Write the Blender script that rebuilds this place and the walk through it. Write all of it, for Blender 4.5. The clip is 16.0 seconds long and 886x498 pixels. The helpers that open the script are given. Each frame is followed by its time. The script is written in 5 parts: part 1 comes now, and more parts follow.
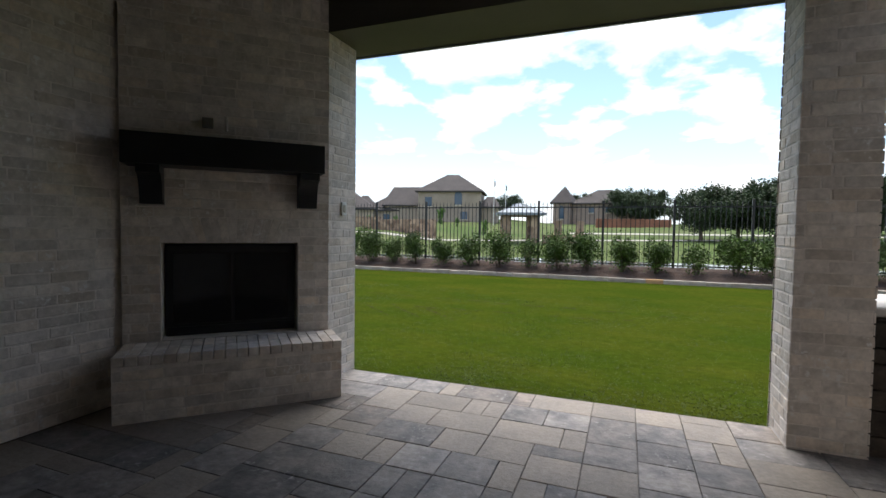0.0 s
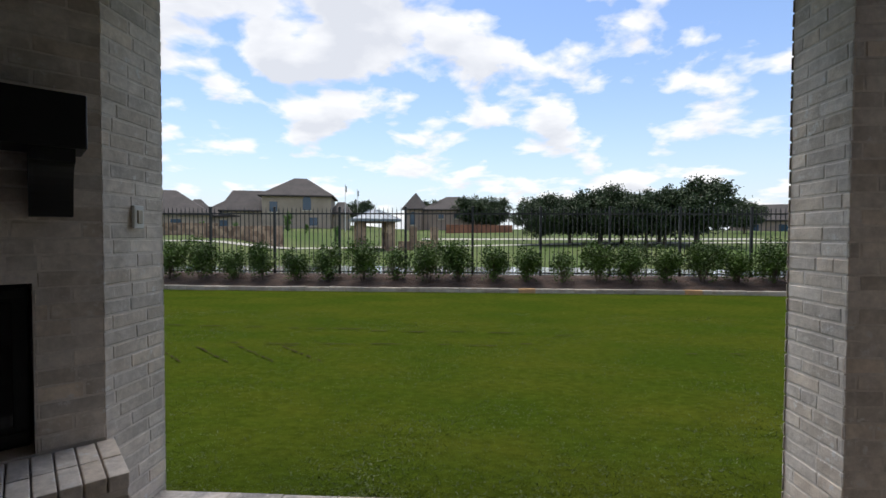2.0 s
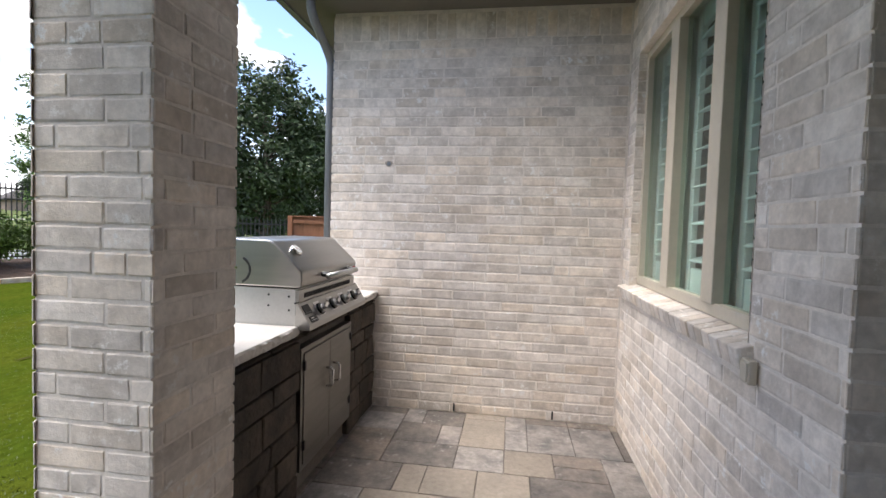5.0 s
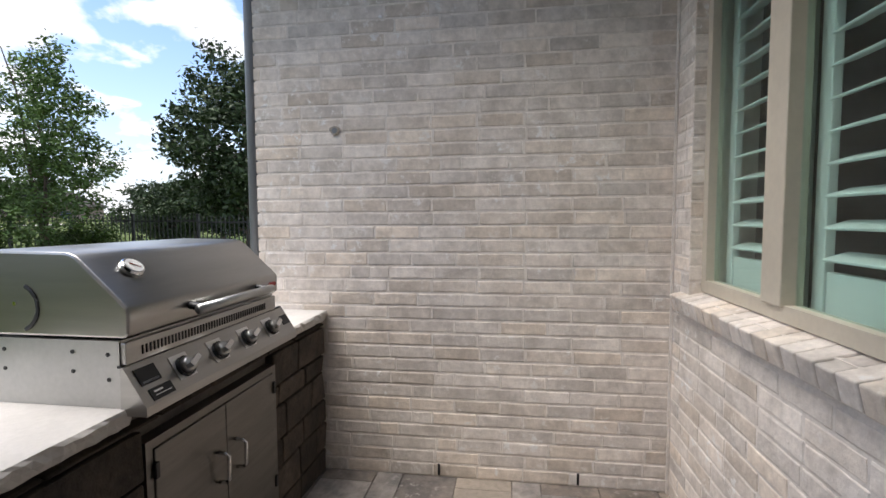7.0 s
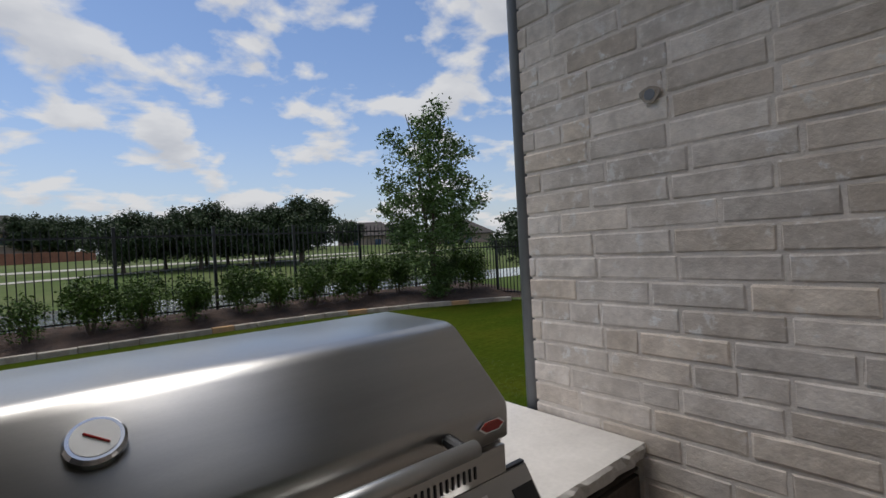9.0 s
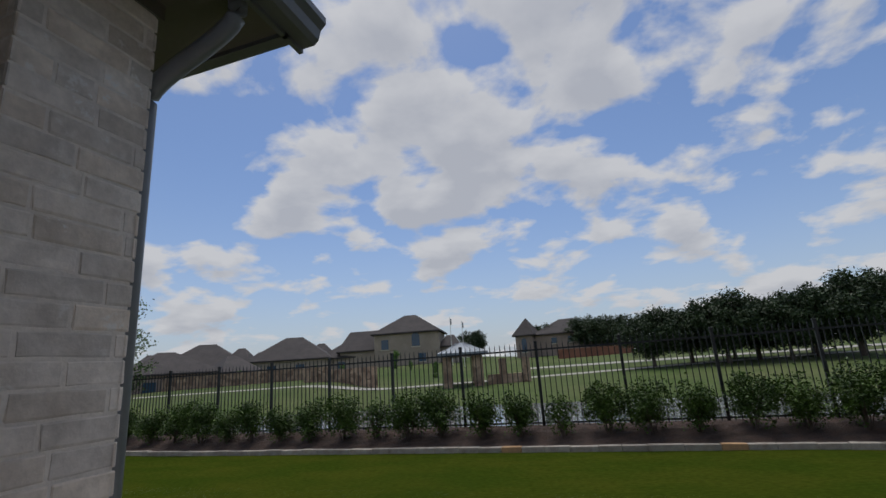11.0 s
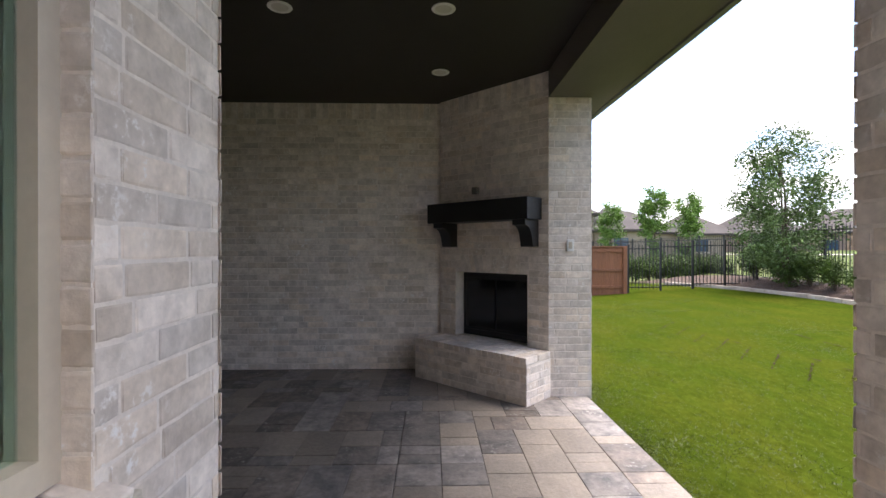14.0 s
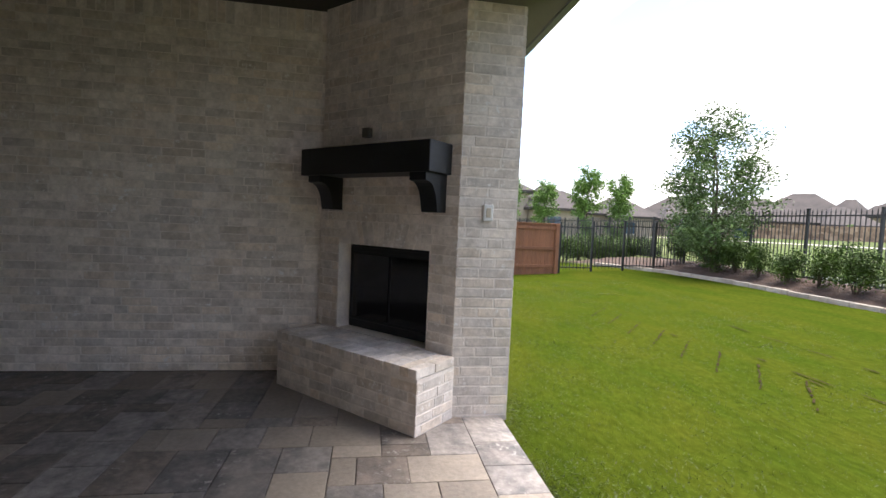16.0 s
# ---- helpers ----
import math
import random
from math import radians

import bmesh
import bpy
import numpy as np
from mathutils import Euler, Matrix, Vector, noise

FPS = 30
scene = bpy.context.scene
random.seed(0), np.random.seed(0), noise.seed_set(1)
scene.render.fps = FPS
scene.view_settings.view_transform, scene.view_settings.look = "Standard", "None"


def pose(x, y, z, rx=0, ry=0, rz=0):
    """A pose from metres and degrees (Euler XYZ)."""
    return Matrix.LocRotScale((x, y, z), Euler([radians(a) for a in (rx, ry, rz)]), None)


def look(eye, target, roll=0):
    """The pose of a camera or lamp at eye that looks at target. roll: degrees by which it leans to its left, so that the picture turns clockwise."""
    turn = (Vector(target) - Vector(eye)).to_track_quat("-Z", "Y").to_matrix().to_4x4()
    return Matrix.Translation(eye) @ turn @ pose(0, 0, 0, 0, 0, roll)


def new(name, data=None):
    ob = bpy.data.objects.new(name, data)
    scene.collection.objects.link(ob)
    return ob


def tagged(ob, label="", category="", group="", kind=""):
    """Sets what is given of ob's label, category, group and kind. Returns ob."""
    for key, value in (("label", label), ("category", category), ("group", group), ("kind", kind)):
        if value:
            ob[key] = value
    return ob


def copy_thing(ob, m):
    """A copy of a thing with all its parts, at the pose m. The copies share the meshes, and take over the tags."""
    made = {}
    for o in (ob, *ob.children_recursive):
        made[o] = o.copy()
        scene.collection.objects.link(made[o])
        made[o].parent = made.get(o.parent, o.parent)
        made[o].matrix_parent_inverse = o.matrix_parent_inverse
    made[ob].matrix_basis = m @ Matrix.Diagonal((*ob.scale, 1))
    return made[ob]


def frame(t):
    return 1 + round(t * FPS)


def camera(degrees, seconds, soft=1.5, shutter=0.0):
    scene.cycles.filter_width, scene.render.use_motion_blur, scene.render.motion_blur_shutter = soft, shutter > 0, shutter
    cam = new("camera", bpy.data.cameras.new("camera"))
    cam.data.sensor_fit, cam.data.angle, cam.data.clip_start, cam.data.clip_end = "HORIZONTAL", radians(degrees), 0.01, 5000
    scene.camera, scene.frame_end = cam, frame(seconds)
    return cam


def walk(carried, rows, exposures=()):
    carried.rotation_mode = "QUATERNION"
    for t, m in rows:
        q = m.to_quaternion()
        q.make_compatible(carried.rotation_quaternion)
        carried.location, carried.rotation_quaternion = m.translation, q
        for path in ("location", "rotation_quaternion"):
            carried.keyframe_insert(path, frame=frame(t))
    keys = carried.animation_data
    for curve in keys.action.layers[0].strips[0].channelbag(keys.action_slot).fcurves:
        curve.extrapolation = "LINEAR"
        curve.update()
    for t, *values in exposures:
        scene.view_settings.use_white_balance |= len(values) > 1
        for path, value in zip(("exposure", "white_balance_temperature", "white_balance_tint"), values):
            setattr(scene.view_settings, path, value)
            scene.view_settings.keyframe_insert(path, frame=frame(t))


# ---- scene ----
cam = camera(86.4, 16.0)
PATH = [
    (0, (2.443, -3.969, 1.37), (1.722, -2.105, 1.286), 0.8),
    (0.5, (2.3, -3.668, 1.392), (1.868, -1.717, 1.313), 0.8),
    (1, (2.026, -3.352, 1.419), (1.844, -1.361, 1.371), 0.7),
    (1.5, (1.83, -2.992, 1.445), (1.726, -0.995, 1.393), -0.2),
    (2, (1.74, -2.61, 1.45), (1.63, -0.614, 1.396), 0.2),
    (2.5, (1.64, -2.158, 1.459), (1.707, -0.16, 1.403), 1.1),
    (3, (1.6, -1.93, 1.475), (2.212, -0.028, 1.379), 1.4),
    (3.5, (1.851, -1.66, 1.48), (3.083, -0.088, 1.403), 1.6),
    (4, (2.03, -1.505, 1.455), (3.788, -0.553, 1.407), 2.1),
    (4.5, (2.123, -1.45, 1.458), (4.066, -0.981, 1.38), 2.3),
    (4.7, (2.15, -1.435, 1.456), (4.124, -1.126, 1.373), 2.3),
    (7, (3.312, -1.421, 1.45), (5.287, -1.133, 1.324), -0.3),
    (7.5, (3.696, -1.344, 1.452), (5.575, -0.688, 1.259), -0.8),
    (8, (4.006, -1.256, 1.456), (5.716, -0.241, 1.241), -2.0),
    (10.3, (5.131, -0.931, 1.751), (5.394, 1.03, 2.037), -2.6),
    (10.5, (5.192, -0.922, 1.775), (5.25, 1.045, 2.131), -3.1),
    (11, (5.196, -1.047, 1.79), (4.598, 0.798, 2.278), -3.9),
    (11.5, (5.169, -1.186, 1.835), (4.002, 0.32, 2.445), -4.6),
    (12, (5.1, -1.289, 1.807), (3.608, -0.101, 2.409), -4.6),
    (12.5, (5.064, -1.481, 1.8), (3.298, -0.665, 2.263), -2.5),
    (13, (5.031, -1.585, 1.734), (3.11, -1.089, 1.982), -0.8),
    (13.5, (4.931, -1.628, 1.56), (2.95, -1.377, 1.672), -0.5),
    (14, (4.793, -1.645, 1.517), (2.794, -1.597, 1.513), 0.0),
    (14.5, (4.552, -1.617, 1.485), (2.553, -1.646, 1.406), 0.0),
    (15, (4.195, -1.418, 1.491), (2.198, -1.419, 1.37), 0.7),
    (15.5, (3.793, -1.322, 1.464), (1.801, -1.241, 1.312), 2.2),
    (16, (3.409, -1.096, 1.46), (1.437, -0.783, 1.347), 2.6),
]
EXPOSURES = [(0.0, 0.55, 6400, 10), (1.0, 0.25, 6350, 11), (2.5, 0.05, 6500, 11), (3.5, 0.12, 6600, 12), (4.5, 1.05, 6500, 13), (6.8, 0.62, 6450, 12),
             (7.5, 0.33, 6450, 13), (8.2, -0.12, 6450, 11), (10.3, -0.9, 6200, 12), (11.5, -0.65, 6350, 12), (12.3, 0.1, 6550, 13), (13.0, 1.15, 6750, 15), (14.0, 1.45, 6700, 17), (14.8, 1.45, 6700, 15), (15.5, 1.65, 6750, 14), (16.0, 1.42, 6750, 15)]
walk(cam, [(t, look(eye, target, roll)) for t, eye, target, roll in PATH], EXPOSURES)

# ---------------------------------------------------------------- light
SUN_EL, SUN_AZ = radians(71), radians(115)   # azimuth measured from +x towards +y
world = bpy.data.worlds.new("sky")
scene.world = world
world.use_nodes = True


def build_sky():
    nt = world.node_tree
    nt.nodes.clear()
    N, L = nt.nodes.new, nt.links.new
    out, bg = N("ShaderNodeOutputWorld"), N("ShaderNodeBackground")
    sky = N("ShaderNodeTexSky")
    sky.sky_type, sky.sun_disc = "NISHITA", False
    sky.sun_elevation, sky.sun_rotation = SUN_EL, radians(90) - SUN_AZ
    sky.air_density, sky.dust_density, sky.ozone_density = 1.0, 0.6, 2.0
    co, sep = N("ShaderNodeTexCoord"), N("ShaderNodeSeparateXYZ")
    L(co.outputs["Generated"], sep.inputs[0])

    def m(op, a, b=None, c=None):
        n = N("ShaderNodeMath")
        n.operation = op
        for k, v in enumerate((a, b, c)):
            if v is None:
                continue
            if isinstance(v, (int, float)):
                n.inputs[k].default_value = v
            else:
                L(v, n.inputs[k])
        return n.outputs[0]

    # clouds lie on a flat layer overhead, so that they crowd towards the horizon
    up = m("ADD", m("MAXIMUM", sep.outputs[2], 0.0), 0.28)
    flat = N("ShaderNodeCombineXYZ")
    L(m("DIVIDE", sep.outputs[0], up), flat.inputs[0])
    L(m("DIVIDE", sep.outputs[1], up), flat.inputs[1])
    flat.inputs[2].default_value = 3.7

    higher = N("ShaderNodeVectorMath")
    higher.operation = "MULTIPLY"
    higher.inputs[1].default_value = (0.94, 0.94, 1.0)
    L(flat.outputs[0], higher.inputs[0])

    def cloud(scale, detail, rough, dist, place=flat):
        n = N("ShaderNodeTexNoise")
        n.inputs["Scale"].default_value, n.inputs["Detail"].default_value = scale, detail
        n.inputs["Roughness"].default_value, n.inputs["Distortion"].default_value = rough, dist
        L(place.outputs[0], n.inputs["Vector"])
        return n.outputs[0]

    cover = m("ADD", m("MULTIPLY", cloud(3.9, 12.0, 0.5, 0.15), 0.72), m("MULTIPLY", cloud(0.9, 3.0, 0.5, 0.0), 0.28))
    ramp = N("ShaderNodeValToRGB")
    ramp.color_ramp.elements[0].position, ramp.color_ramp.elements[1].position = 0.490, 0.552
    L(cover, ramp.inputs[0])
    # how much cloud lies above each spot: tops are bright, undersides grey
    above = m("ADD", m("MULTIPLY", cloud(3.9, 5.0, 0.5, 0.15, higher), 0.72), m("MULTIPLY", cloud(0.9, 3.0, 0.5, 0.0, higher), 0.28))
    shade = N("ShaderNodeValToRGB")
    shade.color_ramp.elements[0].position, shade.color_ramp.elements[1].position = 0.49, 0.65
    shade.color_ramp.elements[0].color, shade.color_ramp.elements[1].color = (10.2, 10.2, 10.1, 1), (7.5, 7.7, 8.1, 1)
    L(above, shade.inputs[0])
    haze = N("ShaderNodeMixRGB")
    haze.inputs[2].default_value = (7.4, 7.9, 8.5, 1)
    L(m("POWER", m("SUBTRACT", 1.0, m("MAXIMUM", sep.outputs[2], 0.0)), 6.5), haze.inputs[0])
    blue = N("ShaderNodeMixRGB")
    blue.blend_type = "MULTIPLY"
    blue.inputs[0].default_value, blue.inputs[2].default_value = 1.0, (1.6, 1.7, 1.85, 1)
    L(sky.outputs[0], blue.inputs[1])
    L(blue.outputs[0], haze.inputs[1])
    mix = N("ShaderNodeMixRGB")
    L(m("MULTIPLY", ramp.outputs[0], 0.94), mix.inputs[0])
    L(haze.outputs[0], mix.inputs[1])
    L(shade.outputs[0], mix.inputs[2])
    # the bright aureole that thin cloud makes round the high sun
    dot = N("ShaderNodeVectorMath")
    dot.operation = "DOT_PRODUCT"
    dot.inputs[1].default_value = (math.cos(SUN_EL) * math.cos(SUN_AZ), math.cos(SUN_EL) * math.sin(SUN_AZ), math.sin(SUN_EL))
    L(co.outputs["Generated"], dot.inputs[0])
    glow = N("ShaderNodeVectorMath")
    glow.operation = "SCALE"
    glow.inputs[0].default_value = (60.0, 56.0, 50.5)
    L(m("POWER", m("MAXIMUM", dot.outputs["Value"], 0.0), 40.0), glow.inputs["Scale"])
    lit = N("ShaderNodeVectorMath")
    L(mix.outputs[0], lit.inputs[0])
    L(glow.outputs[0], lit.inputs[1])
    L(lit.outputs[0], bg.inputs[0])
    bg.inputs[1].default_value = 0.10
    L(bg.outputs[0], out.inputs[0])


build_sky()
sun = new("sun", bpy.data.lights.new("sun", "SUN"))
sun.data.energy, sun.data.angle, sun.data.color = 3.3, radians(45), (1.0, 0.96, 0.9)
sun.matrix_world = look((40 * math.cos(SUN_EL) * math.cos(SUN_AZ), 40 * math.cos(SUN_EL) * math.sin(SUN_AZ), 40 * math.sin(SUN_EL)), (0, 0, 0))


# ---------------------------------------------------------------- materials
def material(name, base, rough=0.8, metal=0.0, vary=0.15, scale=6.0, grain=60.0, bump=0.2, bump_scale=None, second=None, random_part=0.0,
             spec=0.5, stretch=(1, 1, 1), depth=0.01, fleck=None, hue=None):
    """A surface with stains at one scale, grain at another, fine relief, and a tone of its own for each piece."""
    mt = bpy.data.materials.new(name)
    mt.use_nodes = True
    nt = mt.node_tree
    N, L = nt.nodes.new, nt.links.new
    bs = nt.nodes["Principled BSDF"]
    bs.inputs["Roughness"].default_value, bs.inputs["Metallic"].default_value = rough, metal
    bs.inputs["Specular IOR Level"].default_value = spec
    geo, mp = N("ShaderNodeNewGeometry"), N("ShaderNodeMapping")
    mp.inputs["Scale"].default_value = stretch
    L(geo.outputs["Position"], mp.inputs[0])
    info = N("ShaderNodeObjectInfo")

    def tex(sc, det=5.0, ro=0.6):
        n = N("ShaderNodeTexNoise")
        n.inputs["Scale"].default_value, n.inputs["Detail"].default_value, n.inputs["Roughness"].default_value = sc, det, ro
        L(mp.outputs[0], n.inputs["Vector"])
        return n.outputs[0]

    stain, fine = tex(scale), tex(grain, 4.0)
    second = second or tuple(c * (1 - vary * 2) for c in base)
    c1 = N("ShaderNodeMixRGB")
    c1.inputs[1].default_value, c1.inputs[2].default_value = (*base, 1), (*second, 1)
    rp = N("ShaderNodeValToRGB")
    rp.color_ramp.elements[0].position, rp.color_ramp.elements[1].position = 0.38, 0.66
    L(stain, rp.inputs[0])
    L(rp.outputs[0], c1.inputs[0])
    c2 = N("ShaderNodeMixRGB")
    c2.blend_type = "MULTIPLY"
    c2.inputs[0].default_value = 1.0
    v = N("ShaderNodeMapRange")
    v.inputs[1].default_value, v.inputs[2].default_value = 0.25, 0.75
    v.inputs[3].default_value, v.inputs[4].default_value = 1 - vary, 1 + vary
    L(fine, v.inputs[0])
    L(c1.outputs[0], c2.inputs[1])
    L(v.outputs[0], c2.inputs[2])
    last = c2.outputs[0]
    if random_part:
        add = N("ShaderNodeMath")
        add.operation = "ADD"
        L(info.outputs["Random"], add.inputs[0])
        L(geo.outputs["Random Per Island"], add.inputs[1])
        fr = N("ShaderNodeMath")
        fr.operation = "FRACT"
        L(add.outputs[0], fr.inputs[0])
        r = N("ShaderNodeMapRange")
        r.inputs[3].default_value, r.inputs[4].default_value = 1 - random_part, 1 + random_part
        L(fr.outputs[0], r.inputs[0])
        c3 = N("ShaderNodeMixRGB")
        c3.blend_type = "MULTIPLY"
        c3.inputs[0].default_value = 1.0
        L(last, c3.inputs[1])
        L(r.outputs[0], c3.inputs[2])
        last = c3.outputs[0]
    if hue:
        # some pieces lean to a warmer tone
        h1 = N("ShaderNodeMath")
        h1.operation = "MULTIPLY_ADD"
        h1.inputs[1].default_value = 7.31
        L(info.outputs["Random"], h1.inputs[0])
        L(geo.outputs["Random Per Island"], h1.inputs[2])
        h2 = N("ShaderNodeMath")
        h2.operation = "FRACT"
        L(h1.outputs[0], h2.inputs[0])
        h3 = N("ShaderNodeMapRange")
        h3.inputs[1].default_value, h3.inputs[2].default_value, h3.inputs[4].default_value = 0.45, 1.0, 0.9
        L(h2.outputs[0], h3.inputs[0])
        c5 = N("ShaderNodeMixRGB")
        c5.blend_type = "MULTIPLY"
        c5.inputs[2].default_value = (*hue, 1)
        L(h3.outputs[0], c5.inputs[0])
        L(last, c5.inputs[1])
        last = c5.outputs[0]
    if fleck:
        pick = N("ShaderNodeValToRGB")
        pick.color_ramp.elements[0].position, pick.color_ramp.elements[1].position = 0.56, 0.64
        mask = N("ShaderNodeMath")
        mask.operation = "MULTIPLY"
        L(tex(19.0, 6.0, 0.7), pick.inputs[0])
        wide = N("ShaderNodeValToRGB")
        wide.color_ramp.elements[0].position, wide.color_ramp.elements[1].position = 0.46, 0.62
        L(tex(2.8, 3.0), wide.inputs[0])
        L(pick.outputs[0], mask.inputs[0])
        L(wide.outputs[0], mask.inputs[1])
        c4 = N("ShaderNodeMixRGB")
        c4.inputs[2].default_value = (*fleck, 1)
        L(mask.outputs[0], c4.inputs[0])
        L(last, c4.inputs[1])
        last = c4.outputs[0]
    L(last, bs.inputs["Base Color"])
    if bump:
        b = N("ShaderNodeBump")
        b.inputs["Strength"].default_value, b.inputs["Distance"].default_value = bump, depth
        L(tex(bump_scale or grain, 6.0, 0.65), b.inputs["Height"])
        L(b.outputs[0], bs.inputs["Normal"])
    return mt


BRICK = material("washed_brick", (0.77, 0.70, 0.63), 0.92, vary=0.11, scale=10, grain=38, bump=0.55, second=(0.575, 0.515, 0.455), random_part=0.16, depth=0.006, fleck=(0.82, 0.80, 0.77), hue=(1.0, 0.95, 0.88))
MORTAR = material("smeared_mortar", (0.81, 0.74, 0.665), 0.95, vary=0.1, scale=8, grain=70, bump=0.4, second=(0.66, 0.60, 0.54), depth=0.006)
PAVER = material("slate_paver", (0.27, 0.242, 0.22), 0.6, vary=0.26, scale=5.5, grain=24, bump=0.8, second=(0.12, 0.113, 0.112), fleck=(0.38, 0.355, 0.33), random_part=0.34, hue=(1.0, 0.90, 0.80), depth=0.008)
JOINT = material("joint_sand", (0.17, 0.15, 0.135), 0.95, vary=0.2, grain=120, bump=0.3)
DARK_PAINT = material("dark_brown_paint", (0.026, 0.022, 0.019), 0.6, vary=0.06, scale=3, grain=40, bump=0.08)
BEAM_PAINT = material("olive_grey_paint", (0.14, 0.126, 0.105), 0.65, vary=0.05, scale=2, grain=40, bump=0.08)
GUTTER_PAINT = material("grey_gutter_enamel", (0.14, 0.145, 0.15), 0.4, vary=0.05, scale=2, grain=30, bump=0.03)
BLACK_WOOD = material("black_stained_wood", (0.010, 0.011, 0.013), 0.42, vary=0.2, scale=5, grain=40, bump=0.15, stretch=(1, 1, 6))
BLACK_METAL = material("black_powder_coat", (0.012, 0.012, 0.013), 0.45, vary=0.1, scale=10, grain=80, bump=0.05)
GRASS = material("lawn_turf", (0.0315, 0.049, 0.0052), 0.95, vary=0.30, scale=0.8, grain=15, bump=0.5, second=(0.046, 0.056, 0.0066), bump_scale=70, depth=0.02, spec=0.0, stretch=(0.7, 1.4, 1))
FIELD = material("park_grass", (0.060, 0.092, 0.024), 0.95, vary=0.14, scale=0.09, grain=0.8, bump=0.2, second=(0.10, 0.115, 0.045), spec=0.1)
MULCH = material("bark_mulch", (0.085, 0.052, 0.036), 0.95, vary=0.3, scale=5, grain=55, bump=1.0, second=(0.045, 0.03, 0.022), depth=0.03)
LIMESTONE = material("cream_limestone", (0.40, 0.36, 0.30), 0.85, vary=0.15, scale=5, grain=50, bump=0.6, second=(0.28, 0.235, 0.19), random_part=0.15)
# brown stone, its colour taken darker to carry the counter front's shade
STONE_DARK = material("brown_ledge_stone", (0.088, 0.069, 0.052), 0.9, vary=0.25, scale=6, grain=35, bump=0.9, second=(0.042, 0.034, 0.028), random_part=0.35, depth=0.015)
CONCRETE = material("pale_concrete", (0.60, 0.57, 0.53), 0.75, vary=0.06, scale=3, grain=60, bump=0.2, second=(0.50, 0.475, 0.44))
STEEL = material("brushed_steel", (0.43, 0.42, 0.40), 0.30, 1.0, vary=0.05, scale=2, grain=160, bump=0.06, stretch=(1, 1, 14), depth=0.002)
STEEL_SIDE = material("satin_steel", (0.50, 0.50, 0.485), 0.40, 1.0, vary=0.05, scale=3, grain=60, bump=0.05, depth=0.002)
# darker copy of the brushed steel: holds the shade on the counter's doors
STEEL_SHADED = material("shaded_steel", (0.21, 0.20, 0.185), 0.42, 1.0, vary=0.08, scale=4, grain=90, bump=0.06, stretch=(1, 1, 10), depth=0.002)
CHROME = material("polished_chrome", (0.75, 0.75, 0.75), 0.12, 1.0, vary=0.03, bump=0.0)
CREAM = material("cream_vinyl", (0.56, 0.50, 0.40), 0.5, vary=0.05, scale=3, grain=40, bump=0.05)
WHITE = material("white_paint", (0.78, 0.78, 0.76), 0.5, vary=0.03, scale=3, grain=40, bump=0.05)
BULB = material("frosted_lens", (0.60, 0.58, 0.54), 0.5, vary=0.04, bump=0.0)
CEDAR = material("cedar_board", (0.235, 0.098, 0.045), 0.75, vary=0.22, scale=4, grain=30, bump=0.4, second=(0.20, 0.08, 0.04), random_part=0.2, stretch=(4, 4, 0.5))
STUCCO = material("tan_house_brick", (0.38, 0.315, 0.25), 0.9, vary=0.1, scale=0.5, grain=6, bump=0.2)
STUCCO_PINK = material("rosy_house_brick", (0.35, 0.27, 0.225), 0.9, vary=0.1, scale=0.5, grain=6, bump=0.2)
SHINGLE = material("brown_shingle", (0.056, 0.047, 0.044), 0.9, vary=0.2, scale=0.7, grain=5, bump=0.4, second=(0.038, 0.033, 0.031))
ROOF_METAL = material("grey_blue_metal_roof", (0.20, 0.23, 0.26), 0.4, 0.3, vary=0.06, scale=1, grain=6, bump=0.1)
RED_WALL = material("red_brick_screen", (0.30, 0.13, 0.08), 0.9, vary=0.15, scale=0.6, grain=5, bump=0.2)
PATH_STONE = material("concrete_path", (0.36, 0.34, 0.30), 0.9, vary=0.08, scale=0.4, grain=6, bump=0.1)
BARK = material("tree_bark", (0.12, 0.09, 0.07), 0.95, vary=0.25, scale=9, grain=50, bump=0.8)
GLASS_DARK = material("dark_window_glass", (0.05, 0.09, 0.14), 0.06, vary=0.02, bump=0.0)


def leaf_material(name, a, b):
    mt = material(name, a, 0.55, vary=0.2, scale=2.0, grain=12, bump=0.0, second=b, random_part=0.35, spec=0.3)
    bs = mt.node_tree.nodes["Principled BSDF"]
    bs.inputs["Subsurface Weight"].default_value = 0.0
    return mt


LEAF_SHRUB = leaf_material("shrub_leaf", (0.064, 0.116, 0.012), (0.029, 0.060, 0.008))
LEAF_TREE = leaf_material("tree_leaf", (0.105, 0.17, 0.045), (0.06, 0.11, 0.03))
LEAF_DARK = leaf_material("oak_leaf", (0.045, 0.072, 0.026), (0.026, 0.044, 0.018))


SMOKED = material("smoked_glass", (0.006, 0.006, 0.007), 0.08, vary=0.02, bump=0.0)
RED_ENAMEL = material("red_enamel", (0.35, 0.02, 0.015), 0.3, vary=0.03, bump=0.0)
GLASS = bpy.data.materials.new("tinted_glass")
GLASS.use_nodes = True
GLASS.node_tree.nodes["Principled BSDF"].inputs["Transmission Weight"].default_value = 1.0
GLASS.node_tree.nodes["Principled BSDF"].inputs["Roughness"].default_value = 0.0
GLASS.node_tree.nodes["Principled BSDF"].inputs["IOR"].default_value = 1.35
GLASS.node_tree.nodes["Principled BSDF"].inputs["Base Color"].default_value = (0.62, 0.82, 0.77, 1)
LEAF_PEAR = leaf_material("pear_leaf", (0.14, 0.25, 0.045), (0.085, 0.17, 0.03))
